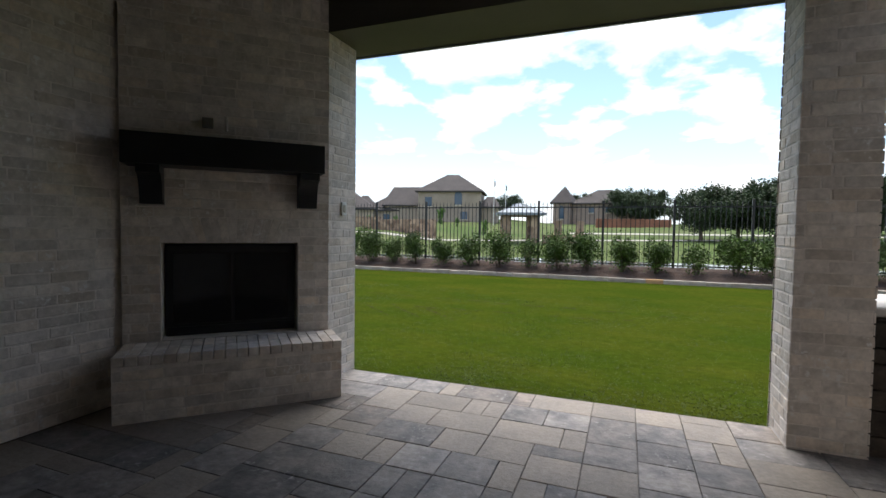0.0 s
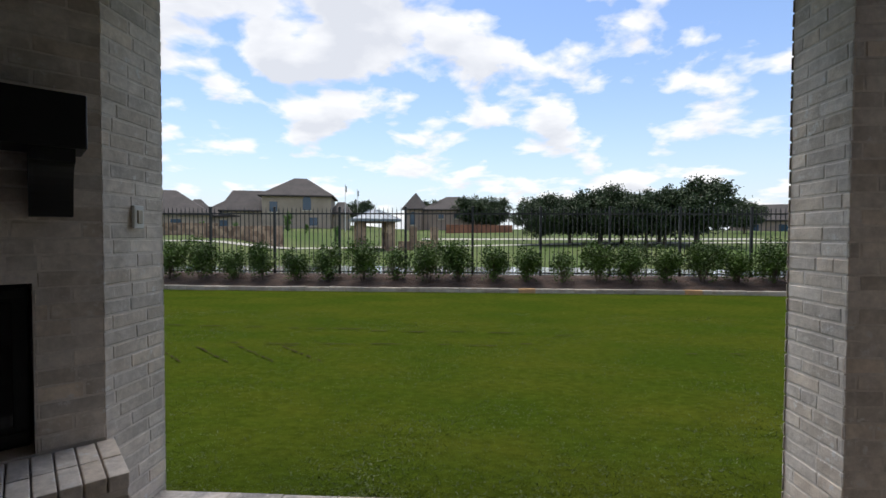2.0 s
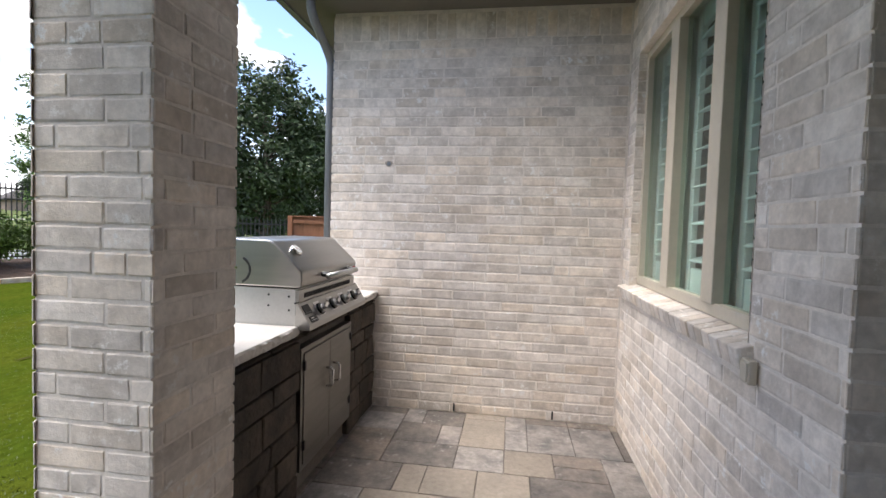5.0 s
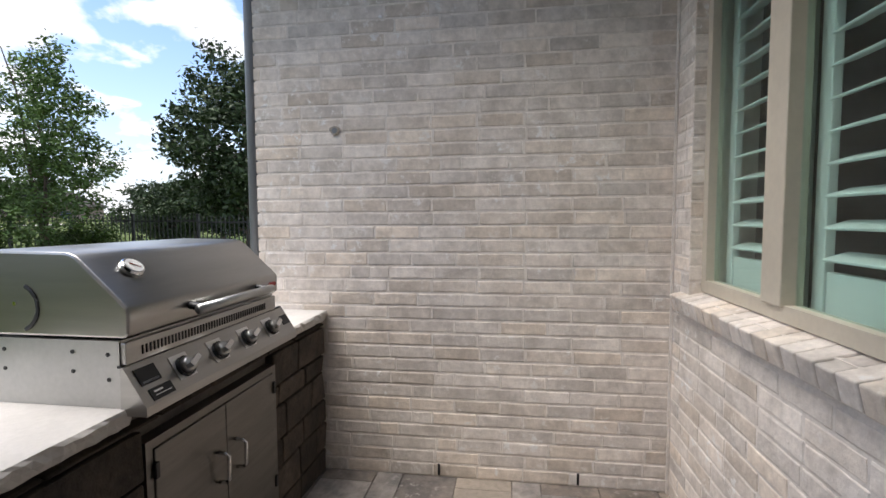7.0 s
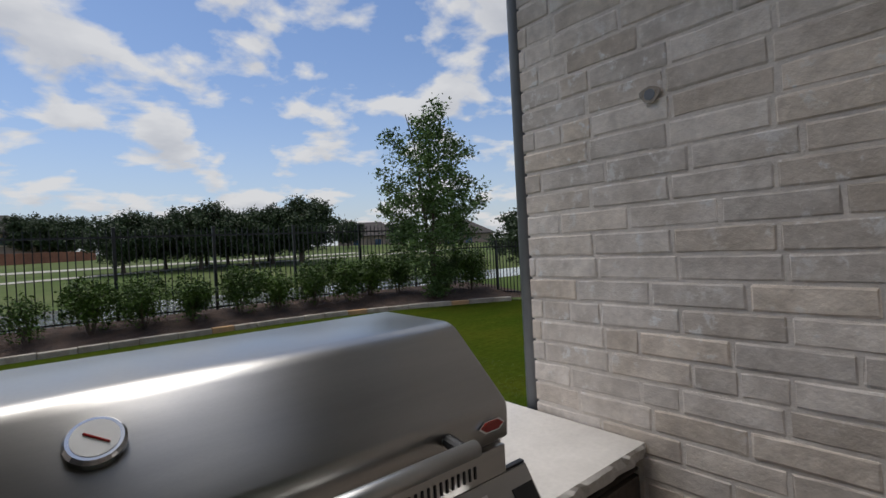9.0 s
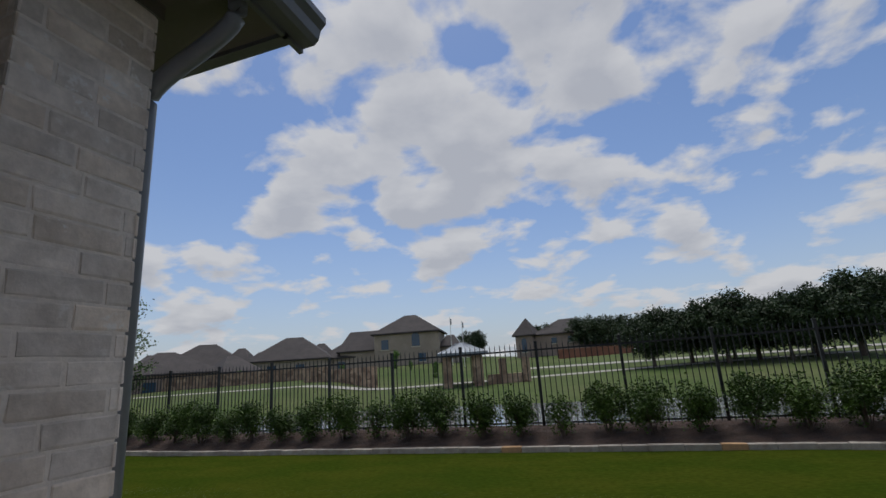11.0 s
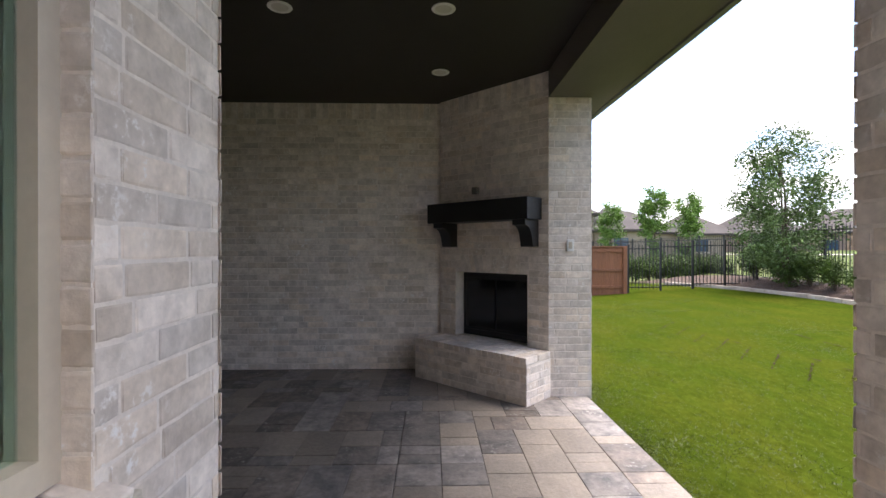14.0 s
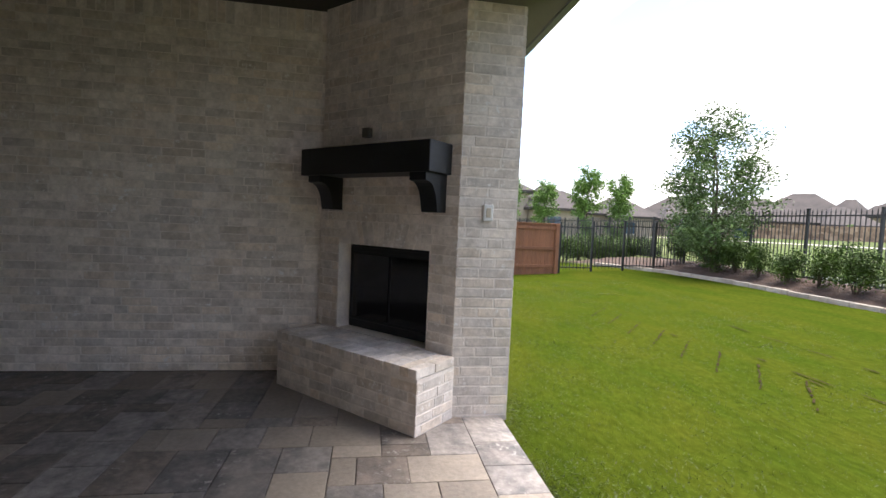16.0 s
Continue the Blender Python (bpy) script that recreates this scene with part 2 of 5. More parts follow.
RUBBLE = material("rubble_stone", (0.36, 0.27, 0.20), 0.9, vary=0.2, scale=1.4, grain=5, bump=0.5, second=(0.24, 0.17, 0.13))


def stone_tones(mt, size):
    """Mixed cream, tan and brown stones over a material's own grain."""
    nt = mt.node_tree
    bs = nt.nodes["Principled BSDF"]
    old = bs.inputs["Base Color"].links[0].from_socket
    geo, vor, ramp, mul = (nt.nodes.new(k) for k in ("ShaderNodeNewGeometry", "ShaderNodeTexVoronoi", "ShaderNodeValToRGB", "ShaderNodeMixRGB"))
    vor.inputs["Scale"].default_value = 1 / size
    nt.links.new(geo.outputs["Position"], vor.inputs["Vector"])
    nt.links.new(vor.outputs["Color"], ramp.inputs[0])
    ramp.color_ramp.elements[0].color, ramp.color_ramp.elements[1].color = (0.45, 0.36, 0.32, 1), (1.5, 1.45, 1.35, 1)
    mul.blend_type = "MULTIPLY"
    mul.inputs[0].default_value = 1.0
    nt.links.new(old, mul.inputs[1])
    nt.links.new(ramp.outputs[0], mul.inputs[2])
    nt.links.new(mul.outputs[0], bs.inputs["Base Color"])


stone_tones(RUBBLE, 0.55)
SPOUT = material("pale_grey_enamel", (0.19, 0.20, 0.215), 0.4, vary=0.05, scale=2, grain=30, bump=0.03)
SOIL = material("bare_soil", (0.034, 0.025, 0.012), 0.98, spec=0.05, vary=0.2, scale=8, grain=60, bump=0.6)
BEZEL = material("satin_bezel", (0.80, 0.80, 0.79), 0.45, 1.0, vary=0.03, bump=0.0)


# ---------------------------------------------------------------- builders
def obj(name, bm, mat_, smooth=False):
    me = bpy.data.meshes.new(name)
    bm.to_mesh(me)
    bm.free()
    if smooth:
        for p in me.polygons:
            p.use_smooth = True
    me.materials.append(mat_)
    return new(name, me)


def part(name, bm, mat_, parent, label="", smooth=False):
    ob = obj(name, bm, mat_, smooth)
    ob.parent = parent
    return tagged(ob, label)


def thing(name, m, label, category, group="", kind=""):
    e = new(name)
    e.empty_display_size = 0.1
    e.matrix_basis = m
    return tagged(e, label, category, group, kind)


def structure(name, bm, mat_, label, category):
    return tagged(obj(name, bm, mat_), label, category, kind="structure")


def box(bm, x0, x1, y0, y1, z0, z1, bevel=0.0, m=None):
    r = bmesh.ops.create_cube(bm, size=1.0, matrix=Matrix.Translation(((x0 + x1) / 2, (y0 + y1) / 2, (z0 + z1) / 2)) @ Matrix.Diagonal((x1 - x0, y1 - y0, z1 - z0, 1)))
    vs = r["verts"]
    if bevel:
        es = list({e for v in vs for e in v.link_edges})
        g = bmesh.ops.bevel(bm, geom=es, offset=bevel, segments=2, affect="EDGES", profile=0.5)
        vs = list({v for f in g["faces"] for v in f.verts} | {v for v in vs if v.is_valid})
    if m is not None:
        bmesh.ops.transform(bm, matrix=m, verts=vs)
    return bm


def B(x0, x1, y0, y1, z0, z1, bevel=0.0, m=None):
    return box(bmesh.new(), x0, x1, y0, y1, z0, z1, bevel, m)


def extrude_outline(bm, pts, depth, to3):
    """A prism: outline pts in (u, v), from w = 0 to depth; to3(u, v, w) places it."""
    a = [bm.verts.new(to3(u, v, 0)) for u, v in pts]
    b = [bm.verts.new(to3(u, v, depth)) for u, v in pts]
    n = len(pts)
    bm.faces.new(a)
    bm.faces.new(b[::-1])
    for i in range(n):
        bm.faces.new((a[i], b[i], b[(i + 1) % n], a[(i + 1) % n]))
    bmesh.ops.recalc_face_normals(bm, faces=bm.faces)
    return bm


def tube(bm, pts, radii, sides=8, cap=True):
    """A round tube along pts."""
    rings = []
    n = len(pts)
    for i, p in enumerate(pts):
        p = Vector(p)
        d = (Vector(pts[min(i + 1, n - 1)]) - Vector(pts[max(i - 1, 0)])).normalized()
        s = d.cross(Vector((0, 0, 1)) if abs(d.z) < 0.95 else Vector((1, 0, 0))).normalized()
        t = d.cross(s)
        r = radii[i] if isinstance(radii, (list, tuple)) else radii
        rings.append([bm.verts.new(p + r * (math.cos(a) * s + math.sin(a) * t)) for a in (2 * math.pi * k / sides for k in range(sides))])
    for a, b in zip(rings, rings[1:]):
        for k in range(sides):
            bm.faces.new((a[k], a[(k + 1) % sides], b[(k + 1) % sides], b[k]))
    if cap:
        bm.faces.new(rings[0][::-1])
        bm.faces.new(rings[-1])
    return bm


def disc(bm, c, axis, r, depth, sides=24):
    c, axis = Vector(c), Vector(axis).normalized()
    return tube(bm, [c, c + axis * depth], r, sides)


# ---------------------------------------------------------------- measures of the place
XL, YB = -1.135, -5.18            # left wall and back wall of the patio
PW = 3.43                        # left face of the brick pillar; the pier's face is x = 0
PX1, PD = 3.86, 0.405             # the pillar's other face and its depth
XW, YWIN, XC = 5.855, -2.235, 3.45   # wing wall, window wall, corner where the window wall starts
YWING = 0.03                     # outer end of the wing wall
ZC, ZB, ZS = 3.33, 3.06, 3.02    # ceiling, underside of the beams, soffit
COURSE, BRICKLEN = 0.0745, 0.25


# ---------------------------------------------------------------- ground
def smooth01(a, b, v):
    t = min(1.0, max(0.0, (v - a) / (b - a)))
    return t * t * (3 - 2 * t)


def border_y(x):
    """The stone edge of the planting bed: straight along the fence, sweeping in at both ends."""
    y = 8.85
    if x > 8.0:
        y -= 0.10 * (x - 8.0) ** 1.7
    if x < -7.2:
        y -= 0.085 * (-7.2 - x) ** 1.8
    return y


def lawn_z(x, y):
    z = -0.03 + 0.12 * smooth01(0.5, 8.8, y)
    z += (0.18 * smooth01(2.5, 8.0, y) - 0.10) * smooth01(-5, -11, x)
    return z


def ground_z(x, y):
    if y < 10.2:
        return lawn_z(x, y) - 0.12 + (0.40 * smooth01(8.9, 10.1, y))
    z = 0.33 - 0.85 * smooth01(10.4, 14.0, y)
    if x < -14:
        z += 0.75 * smooth01(-14, -22, x) * smooth01(10.4, 14.0, y)
    z += 0.22 * smooth01(24.5, 28, y) + max(0.0, min(y, 95.0) - 27.0) * 0.048
    return z


def axis_steps(near, far, fine, grow):
    out, v, s = [0.0], 0.0, fine
    while v < far:
        if v > near:
            s *= grow
        v += s
        out.append(v)
    return out


def build_ground():
    pos = axis_steps(30, 900, 1.0, 1.25)
    xs = [-v for v in pos[:0:-1]] + pos
    ys = [-v for v in axis_steps(2, 900, 2.0, 1.4)[:0:-1]] + axis_steps(36, 900, 0.6, 1.2)
    bm = bmesh.new()
    grid = [[bm.verts.new((x, y, ground_z(x, y) if y > -1 else -0.25)) for x in xs] for y in ys]
    for a, b in zip(grid, grid[1:]):
        for i in range(len(xs) - 1):
            bm.faces.new((a[i], a[i + 1], b[i + 1], b[i]))
    structure("ground", bm, FIELD, "park grass rolling away beyond the fence", "ground")
    # mown lawn between patio and bed
    bm = bmesh.new()
    cols = [-24 + 0.4 * i for i in range(110)]
    rows_ = []
    for x in cols:
        top = border_y(x) + 0.05
        top = max(top, 1.0)
        rows_.append([bm.verts.new((x, -0.06 + (top + 0.06) * j / 24, lawn_z(x, -0.06 + (top + 0.06) * j / 24) + 0.008 * noise.noise((x * 1.3, j * 0.5, 0)))) for j in range(25)])
    for a, b in zip(rows_, rows_[1:]):
        for j in range(24):
            bm.faces.new((a[j], b[j], b[j + 1], a[j + 1]))
    structure("lawn", bm, GRASS, "mown green lawn beside the patio", "lawn")
    # mulched bed
    bm = bmesh.new()
    rows_ = []
    for i in range(130):
        x = -14.0 + 0.22 * i
        y0 = border_y(x) - 0.02
        rows_.append([bm.verts.new((x, y0 + (10.35 - y0) * j / 12, lawn_z(x, y0) + 0.06 + 0.26 * smooth01(0, 9, j) + 0.03 * noise.noise((x * 3, j * 1.1, 2)))) for j in range(13)])
    for a, b in zip(rows_, rows_[1:]):
        for j in range(12):
            bm.faces.new((a[j], b[j], b[j + 1], a[j + 1]))
    structure("planting_bed", bm, MULCH, "mulched planting bed behind a stone edge", "planting bed")
    # pond
    bm = bmesh.new()
    ring = []
    for k in range(64):
        a = 2 * math.pi * k / 64
        ring.append(bm.verts.new((5 + 30 * math.cos(a) * (1 + 0.06 * math.sin(5 * a)), 19.5 + 6.2 * math.sin(a) * (1 + 0.1 * math.sin(3 * a + 1)), -0.36)))
    bm.faces.new(ring)
    structure("pond_water", bm, WATER, "still pale pond water reflecting the sky", "water")


WATER = material("pond_water", (0.22, 0.24, 0.22), 0.12, vary=0.05, scale=0.5, grain=4, bump=0.05, spec=0.8)
build_ground()


# ---------------------------------------------------------------- the house around the patio
def wall_box(name, x0, x1, y0, y1, z0, z1, label):
    return structure(name, B(x0, x1, y0, y1, z0, z1), MORTAR, label, "wall")


WALL_LABEL = "pale whitewashed brick wall of the patio"
wall_left = wall_box("wall_left", XL - 0.3, XL - 0.008, YB - 0.3, 0.0, 0, 3.6, WALL_LABEL)


def holed(bm, u0, u1, v0, v1, hole, w0, w1, m=None):
    """One slab in u, w, v with one opening cut through it."""
    a, b_, c, d = hole
    us, vs = (u0, a, b_, u1), (v0, c, d, v1)
    m = m or Matrix.Identity(4)
    g = [[[bm.verts.new(m @ Vector((u, w, v))) for v in vs] for u in us] for w in (w0, w1)]
    for i in range(3):
        for j in range(3):
            if (i, j) == (1, 1):
                continue
            for k in (0, 1):
                q = (g[k][i][j], g[k][i + 1][j], g[k][i + 1][j + 1], g[k][i][j + 1])
                bm.faces.new(q)
    rim = [(0, 0), (1, 0), (2, 0), (3, 0), (3, 1), (3, 2), (3, 3), (2, 3), (1, 3), (0, 3), (0, 2), (0, 1)]
    inner = [(1, 1), (2, 1), (2, 2), (1, 2)]
    for ring in (rim, inner):
        for p, q in zip(ring, ring[1:] + ring[:1]):
            bm.faces.new((g[0][p[0]][p[1]], g[0][q[0]][q[1]], g[1][q[0]][q[1]], g[1][p[0]][p[1]]))
    bmesh.ops.recalc_face_normals(bm, faces=bm.faces)
    return bm


def wall_with_opening(name, axis, at, thick, u0, u1, o0, o1, z0, z1, zt, label):
    """One wall along x (facing +y at y = at) with an opening through it."""
    bm = bmesh.new()
    holed(bm, u0, u1, 0, zt, (o0, o1, z0, z1), at - thick, at)
    return structure(name, bm, MORTAR, label, "wall")


WIN = (3.95, 5.64, 1.09, 2.68)      # opening in the window wall: x0, x1, sill, head
BWIN = (-0.42, 2.2, 0.60, 2.80)    # opening in the back wall
wall_window = wall_with_opening("wall_window", 0, YWIN - 0.008, 0.28, XC + 0.3, XW + 0.3, WIN[0], WIN[1], WIN[2], WIN[3], 3.6, "whitewashed brick wall under and round the shuttered window")
wall_back = wall_with_opening("wall_back", 0, YB - 0.008, 0.28, XL, XC + 0.3, BWIN[0], BWIN[1], BWIN[2], BWIN[3], 3.6, WALL_LABEL)
wall_return = wall_box("wall_return", XC + 0.008, XC + 0.3, YB, YWIN - 0.008, 0, 3.6, WALL_LABEL)
wall_wing = wall_box("wall_wing", XW + 0.008, XW + 0.3, YWIN, YWING - 0.008, 0, 3.6, "whitewashed brick side wall of the house wing")
wall_wing_end = wall_box("wall_wing_end", XW + 0.3, XW + 6.0, YWING - 0.3, YWING - 0.008, -0.3, 3.6, "whitewashed brick outer wall of the house wing")
pillar = structure("brick_pillar", B(PW + 0.008, PX1 - 0.008, -PD + 0.008, -0.008, -0.1, ZB), MORTAR, "whitewashed brick pillar between patio and grill", "pillar")
pier = structure("brick_pier", B(XL - 0.008, -0.008, -0.442, -0.008, -0.1, 3.4), MORTAR, "whitewashed brick pier beside the fireplace", "pillar")

# floor slab under the pavers
floor = structure("floor", B(XL - 0.2, XW + 0.05, YB - 0.2, -0.045, -0.25, -0.012), JOINT, "patio floor of mixed grey and tan pavers", "floor")

# ceiling, beams, soffits, eaves
structure("ceiling", B(XL - 0.3, PX1 + 0.02, YB - 0.3, -0.40, ZC, ZC + 0.25), DARK_PAINT, "dark brown painted patio ceiling", "ceiling")
structure("beam_front", B(XL, PX1, -0.45, 0.02, ZB, ZC + 0.35), BEAM_PAINT, "olive grey painted beam over the opening", "beam")
structure("beam_side", B(PW, PX1, YWIN, -0.451, ZB, ZC + 0.004), BEAM_PAINT, "olive grey painted beam from pillar to house", "beam")


def soffit(name, x0, x1, y0, y1):
    return structure(name, B(x0, x1, y0, y1, ZS + 0.1, ZS + 0.16), BEAM_PAINT, "dark painted soffit under the eaves", "soffit")


EO = 0.31
soffit("soffit_front", XL - 6, PX1 + EO, 0.021, EO)
soffit("soffit_side", PX1 + 0.001, PX1 + EO, YWIN + 0.4, 0.02)
soffit("soffit_wing", XW - EO, XW + 0.0, YWIN + 0.4, YWING + EO)
soffit("soffit_wing_end", XW + 0.001, XW + 6, YWING, YWING + EO)
soffit("soffit_window", PX1 + 0.001, XW, YWIN - 0.007, YWIN + 0.399)


def gutter(name, a, b, side):
    """A gutter along a to b, hung on the outer side (unit vector)."""
    a, b, s = Vector(a), Vector(b), Vector(side)
    prof = [(0, 0), (0.055, 0), (0.075, 0.02), (0.085, 0.06), (0.11, 0.085), (0.11, 0.115), (0.10, 0.115), (0.10, 0.09), (0.075, 0.065), (0.065, 0.025), (0.05, 0.012), (0.0, 0.012)]
    bm = bmesh.new()
    d = (b - a)
    L_ = d.length
    d.normalize()
    extrude_outline(bm, prof, L_, lambda u, v, w: a + d * w + s * u + Vector((0, 0, v)))
    box(bm, -0.02, 0.0, 0, L_, -0.02, 0.14, m=Matrix(((s.x, d.x, 0, a.x), (s.y, d.y, 0, a.y), (0, 0, 1, a.z), (0, 0, 0, 1))))
    return structure(name, bm, GUTTER_PAINT, "grey painted roof gutter on the eaves", "gutter")


GZ = ZS + 0.1
gutter("gutter_front", (PX1 + EO, EO, GZ), (XL - 6, EO, GZ), (0, 1, 0))
gutter("gutter_side", (PX1 + EO, YWIN + 0.4, GZ), (PX1 + EO, EO + 0.1, GZ), (1, 0, 0))
gutter("gutter_wing", (XW - EO, YWING + EO + 0.1, GZ), (XW - EO, YWIN + 0.4, GZ), (-1, 0, 0))
gutter("gutter_wing_end", (XW - EO, YWING + EO, GZ), (XW + 6, YWING + EO, GZ), (0, 1, 0))
gutter("gutter_window", (PX1 + EO, YWIN + 0.4, GZ), (XW - EO, YWIN + 0.4, GZ), (0, 1, 0))


def roof():
    bm = bmesh.new()
    z0, z1 = GZ + 0.10, GZ + 2.0
    # slabs that close the place above
    for x0, x1, y0, y1 in ((XL - 6, PX1 + EO, -8, EO), (PX1 + EO, XW + 6, -8, YWIN + 0.4), (XW - EO, XW + 6, YWIN + 0.4, YWING + EO)):
        v = [bm.verts.new(p) for p in ((x0, y1, z0), (x1, y1, z0), (x1, y0, z1), (x0, y0, z1))]
        w = [bm.verts.new((p.co.x, p.co.y, p.co.z + 0.06)) for p in v]
        bm.faces.new(v[::-1])
        bm.faces.new(w)
        for i in range(4):
            bm.faces.new((v[i], v[(i + 1) % 4], w[(i + 1) % 4], w[i]))
    structure("roof", bm, SHINGLE, "brown shingle roof of the house", "roof")


roof()
# rooms behind the windows, and the house behind the walls


def room(name, x0, x1, y0, y1, label):
    """A closed dim room behind a window: five inner faces of one shell."""
    bm = bmesh.new()
    bmesh.ops.create_cube(bm, size=1.0, matrix=Matrix.Translation(((x0 + x1) / 2, (y0 + y1) / 2, 1.65)) @ Matrix.Diagonal((x1 - x0, y1 - y0, 3.4, 1)))
    bmesh.ops.delete(bm, geom=[f for f in bm.faces if f.normal.y > 0.5], context="FACES")
    structure(name, bm, ROOM_DARK, label, "room")


# shells added to close the view through the panes; their dark colour paints the gloom
ROOM_DARK = material("unlit_room_dark", (0.10, 0.095, 0.085), 0.8, vary=0.08, scale=1.5, grain=20, bump=0.1)
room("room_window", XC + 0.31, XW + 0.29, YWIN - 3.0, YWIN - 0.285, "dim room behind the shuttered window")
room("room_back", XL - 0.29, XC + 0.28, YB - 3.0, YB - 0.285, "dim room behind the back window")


# ---------------------------------------------------------------- fireplace
S2 = math.sqrt(0.5)


def fire_m(s, n, z):
    """Along the chimney breast (s from its pier end), out of its face (n), up."""
    return Vector((-S2 * s + S2 * n, -0.45 - S2 * s - S2 * n, z))


FM = Matrix(((-S2, S2, 0, 0.0), (-S2, -S2, 0, -0.45), (0, 0, 1, 0), (0, 0, 0, 1)))   # s, n, z to world
FS0, FS1, FZ0, FZ1 = 0.262, 1.285, 0.47, 1.235      # the firebox opening
BLEN = 1.545
chimney = thing("fireplace", Matrix.Identity(4), "corner fireplace of whitewashed brick with a raised hearth", "fireplace")


def breast():
    bm = bmesh.new()
    f, b_ = -0.008, -0.5
    holed(bm, 0, BLEN, 0, ZC, (FS0, FS1, FZ0, FZ1), b_, f, FM)
    return part("chimney_breast", bm, MORTAR, chimney, "brick face above and beside the fire")


chimney_breast = breast()
HS0, HS1, HN, HZ = -0.03, 1.53, 0.44, 0.468
hearth = part("hearth", B(HS0 + 0.008, HS1, 0.0, HN - 0.008, 0.0, HZ - 0.07, m=FM), MORTAR, chimney, "raised brick hearth")
fire_front = part("fire_front", B(FS0 + 0.012, FS1 - 0.012, -0.19, -0.14, FZ0 + 0.002, FZ1 - 0.012, 0.006, m=FM), BLACK_METAL, chimney, "black metal fire front")
for k in range(2):
    a = FS0 + 0.07 + k * 0.455
    part("glass_door", B(a, a + 0.43, -0.139, -0.128, FZ0 + 0.10, FZ1 - 0.09, 0.003, m=FM), SMOKED, fire_front, "smoked glass fire door")
part("louvre", B(FS0 + 0.03, FS1 - 0.03, -0.139, -0.125, FZ0 + 0.02, FZ0 + 0.075, 0.004, m=FM), BLACK_METAL, fire_front)
part("louvre", B(FS0 + 0.03, FS1 - 0.03, -0.139, -0.125, FZ1 - 0.07, FZ1 - 0.03, 0.004, m=FM), BLACK_METAL, fire_front)

# black wooden mantel on two curved corbels
mantel = thing("mantel_shelf", Matrix.Identity(4), "black stained wooden mantel beam on two curved corbels", "mantel")
MS0, MS1 = 0.08, 1.495
part("beam", B(MS0, MS1, 0.0, 0.27, 1.81, 2.035, 0.006, m=FM), BLACK_WOOD, mantel)


def corbel(s0):
    prof = [(0, 1.53), (0.10, 1.53), (0.11, 1.56)]
    prof += [(0.115 + 0.12 * (1 - math.cos(a)), 1.56 + 0.19 * math.sin(a)) for a in (i * math.pi / 16 for i in range(1, 9))]
    prof += [(0.255, 1.755), (0.255, 1.809), (0, 1.809)]
    bm = bmesh.new()
    extrude_outline(bm, prof, 0.15, lambda u, v, w: FM @ Vector((s0 + w, u, v)))
    part("corbel", bm, BLACK_WOOD, mantel)


corbel(0.12)
corbel(1.255)
# capped pipe and small junction box on the brick above the mantel
vent_box = thing("junction_box", Matrix.Identity(4), "small dark junction box above the mantel", "junction box")
part("box", B(0.91, 0.99, 0, 0.05, 2.14, 2.22, 0.008, m=FM), BEAM_PAINT, vent_box)
conduit = thing("wall_conduit", Matrix.Identity(4), "short grey conduit end above the mantel", "conduit")
bm = bmesh.new()
tube(bm, [FM @ Vector((0.815, 0.012, 2.13)), FM @ Vector((0.815, 0.012, 2.24))], 0.012, 10)
part("pipe", bm, MORTAR, conduit)

# weatherproof switch on the pier
switch = thing("light_switch", Matrix.Translation((0, -0.23, 1.545)), "white weatherproof light switch on the brick pier", "switch")
part("cover", B(0.0, 0.018, -0.036, 0.036, -0.06, 0.06, 0.005), WHITE, switch)
part("rocker", B(0.017, 0.026, -0.018, 0.018, -0.035, 0.035, 0.004), CREAM, switch)
# outlet low on the left wall
outlet = thing("wall_outlet", Matrix.Translation((XL, -4.34, 0.51)), "dark weatherproof outlet low on the brick wall", "outlet")
part("cover", B(-0.002, 0.035, -0.09, 0.06, -0.04, 0.04, 0.012), BEAM_PAINT, outlet)
part("lid", B(0.034, 0.05, -0.03, 0.04, -0.03, 0.03, 0.006), MORTAR, outlet)
# outlet below the window
outlet2 = thing("outlet_box", Matrix.Translation((3.89, YWIN, 1.01)), "cream outdoor outlet cover on pale brick", "outlet")
part("cover", B(-0.03, 0.03, 0.0, 0.028, -0.04, 0.04, 0.005), CREAM, outlet2)
part("hatch", B(-0.022, 0.022, 0.027, 0.033, -0.031, 0.031, 0.003), CREAM, outlet2)


def downlight(x, y):
    d = thing("recessed_light", Matrix.Translation((x, y, ZC)), "round unlit recessed ceiling light with white trim", "ceiling light", "ceiling lights")
    bm = bmesh.new()
    prof = [(0.062, 0.0), (0.09, 0.0), (0.092, -0.004), (0.088, -0.009), (0.066, -0.008), (0.062, -0.003)]
    n = 28
    rings = [[bm.verts.new((r * math.cos(2 * math.pi * k / n), r * math.sin(2 * math.pi * k / n), z)) for k in range(n)] for r, z in prof]
    for a, b_ in zip(rings, rings[1:] + rings[:1]):
        for k in range(n):
            bm.faces.new((a[k], a[(k + 1) % n], b_[(k + 1) % n], b_[k]))
    bmesh.ops.recalc_face_normals(bm, faces=bm.faces)
    part("trim", bm, WHITE, d, smooth=True)
    part("lens", disc(bmesh.new(), (0, 0, -0.001), (0, 0, -1), 0.064, 0.004, 28), BULB, d)
    return d


for lx in (2.53, 1.22, -0.07):
    downlight(lx, -1.555)
for lx in (2.53, 1.22):
    downlight(lx, -2.785)
downlight(-0.07, -4.02)
downlight(1.22, -4.02)


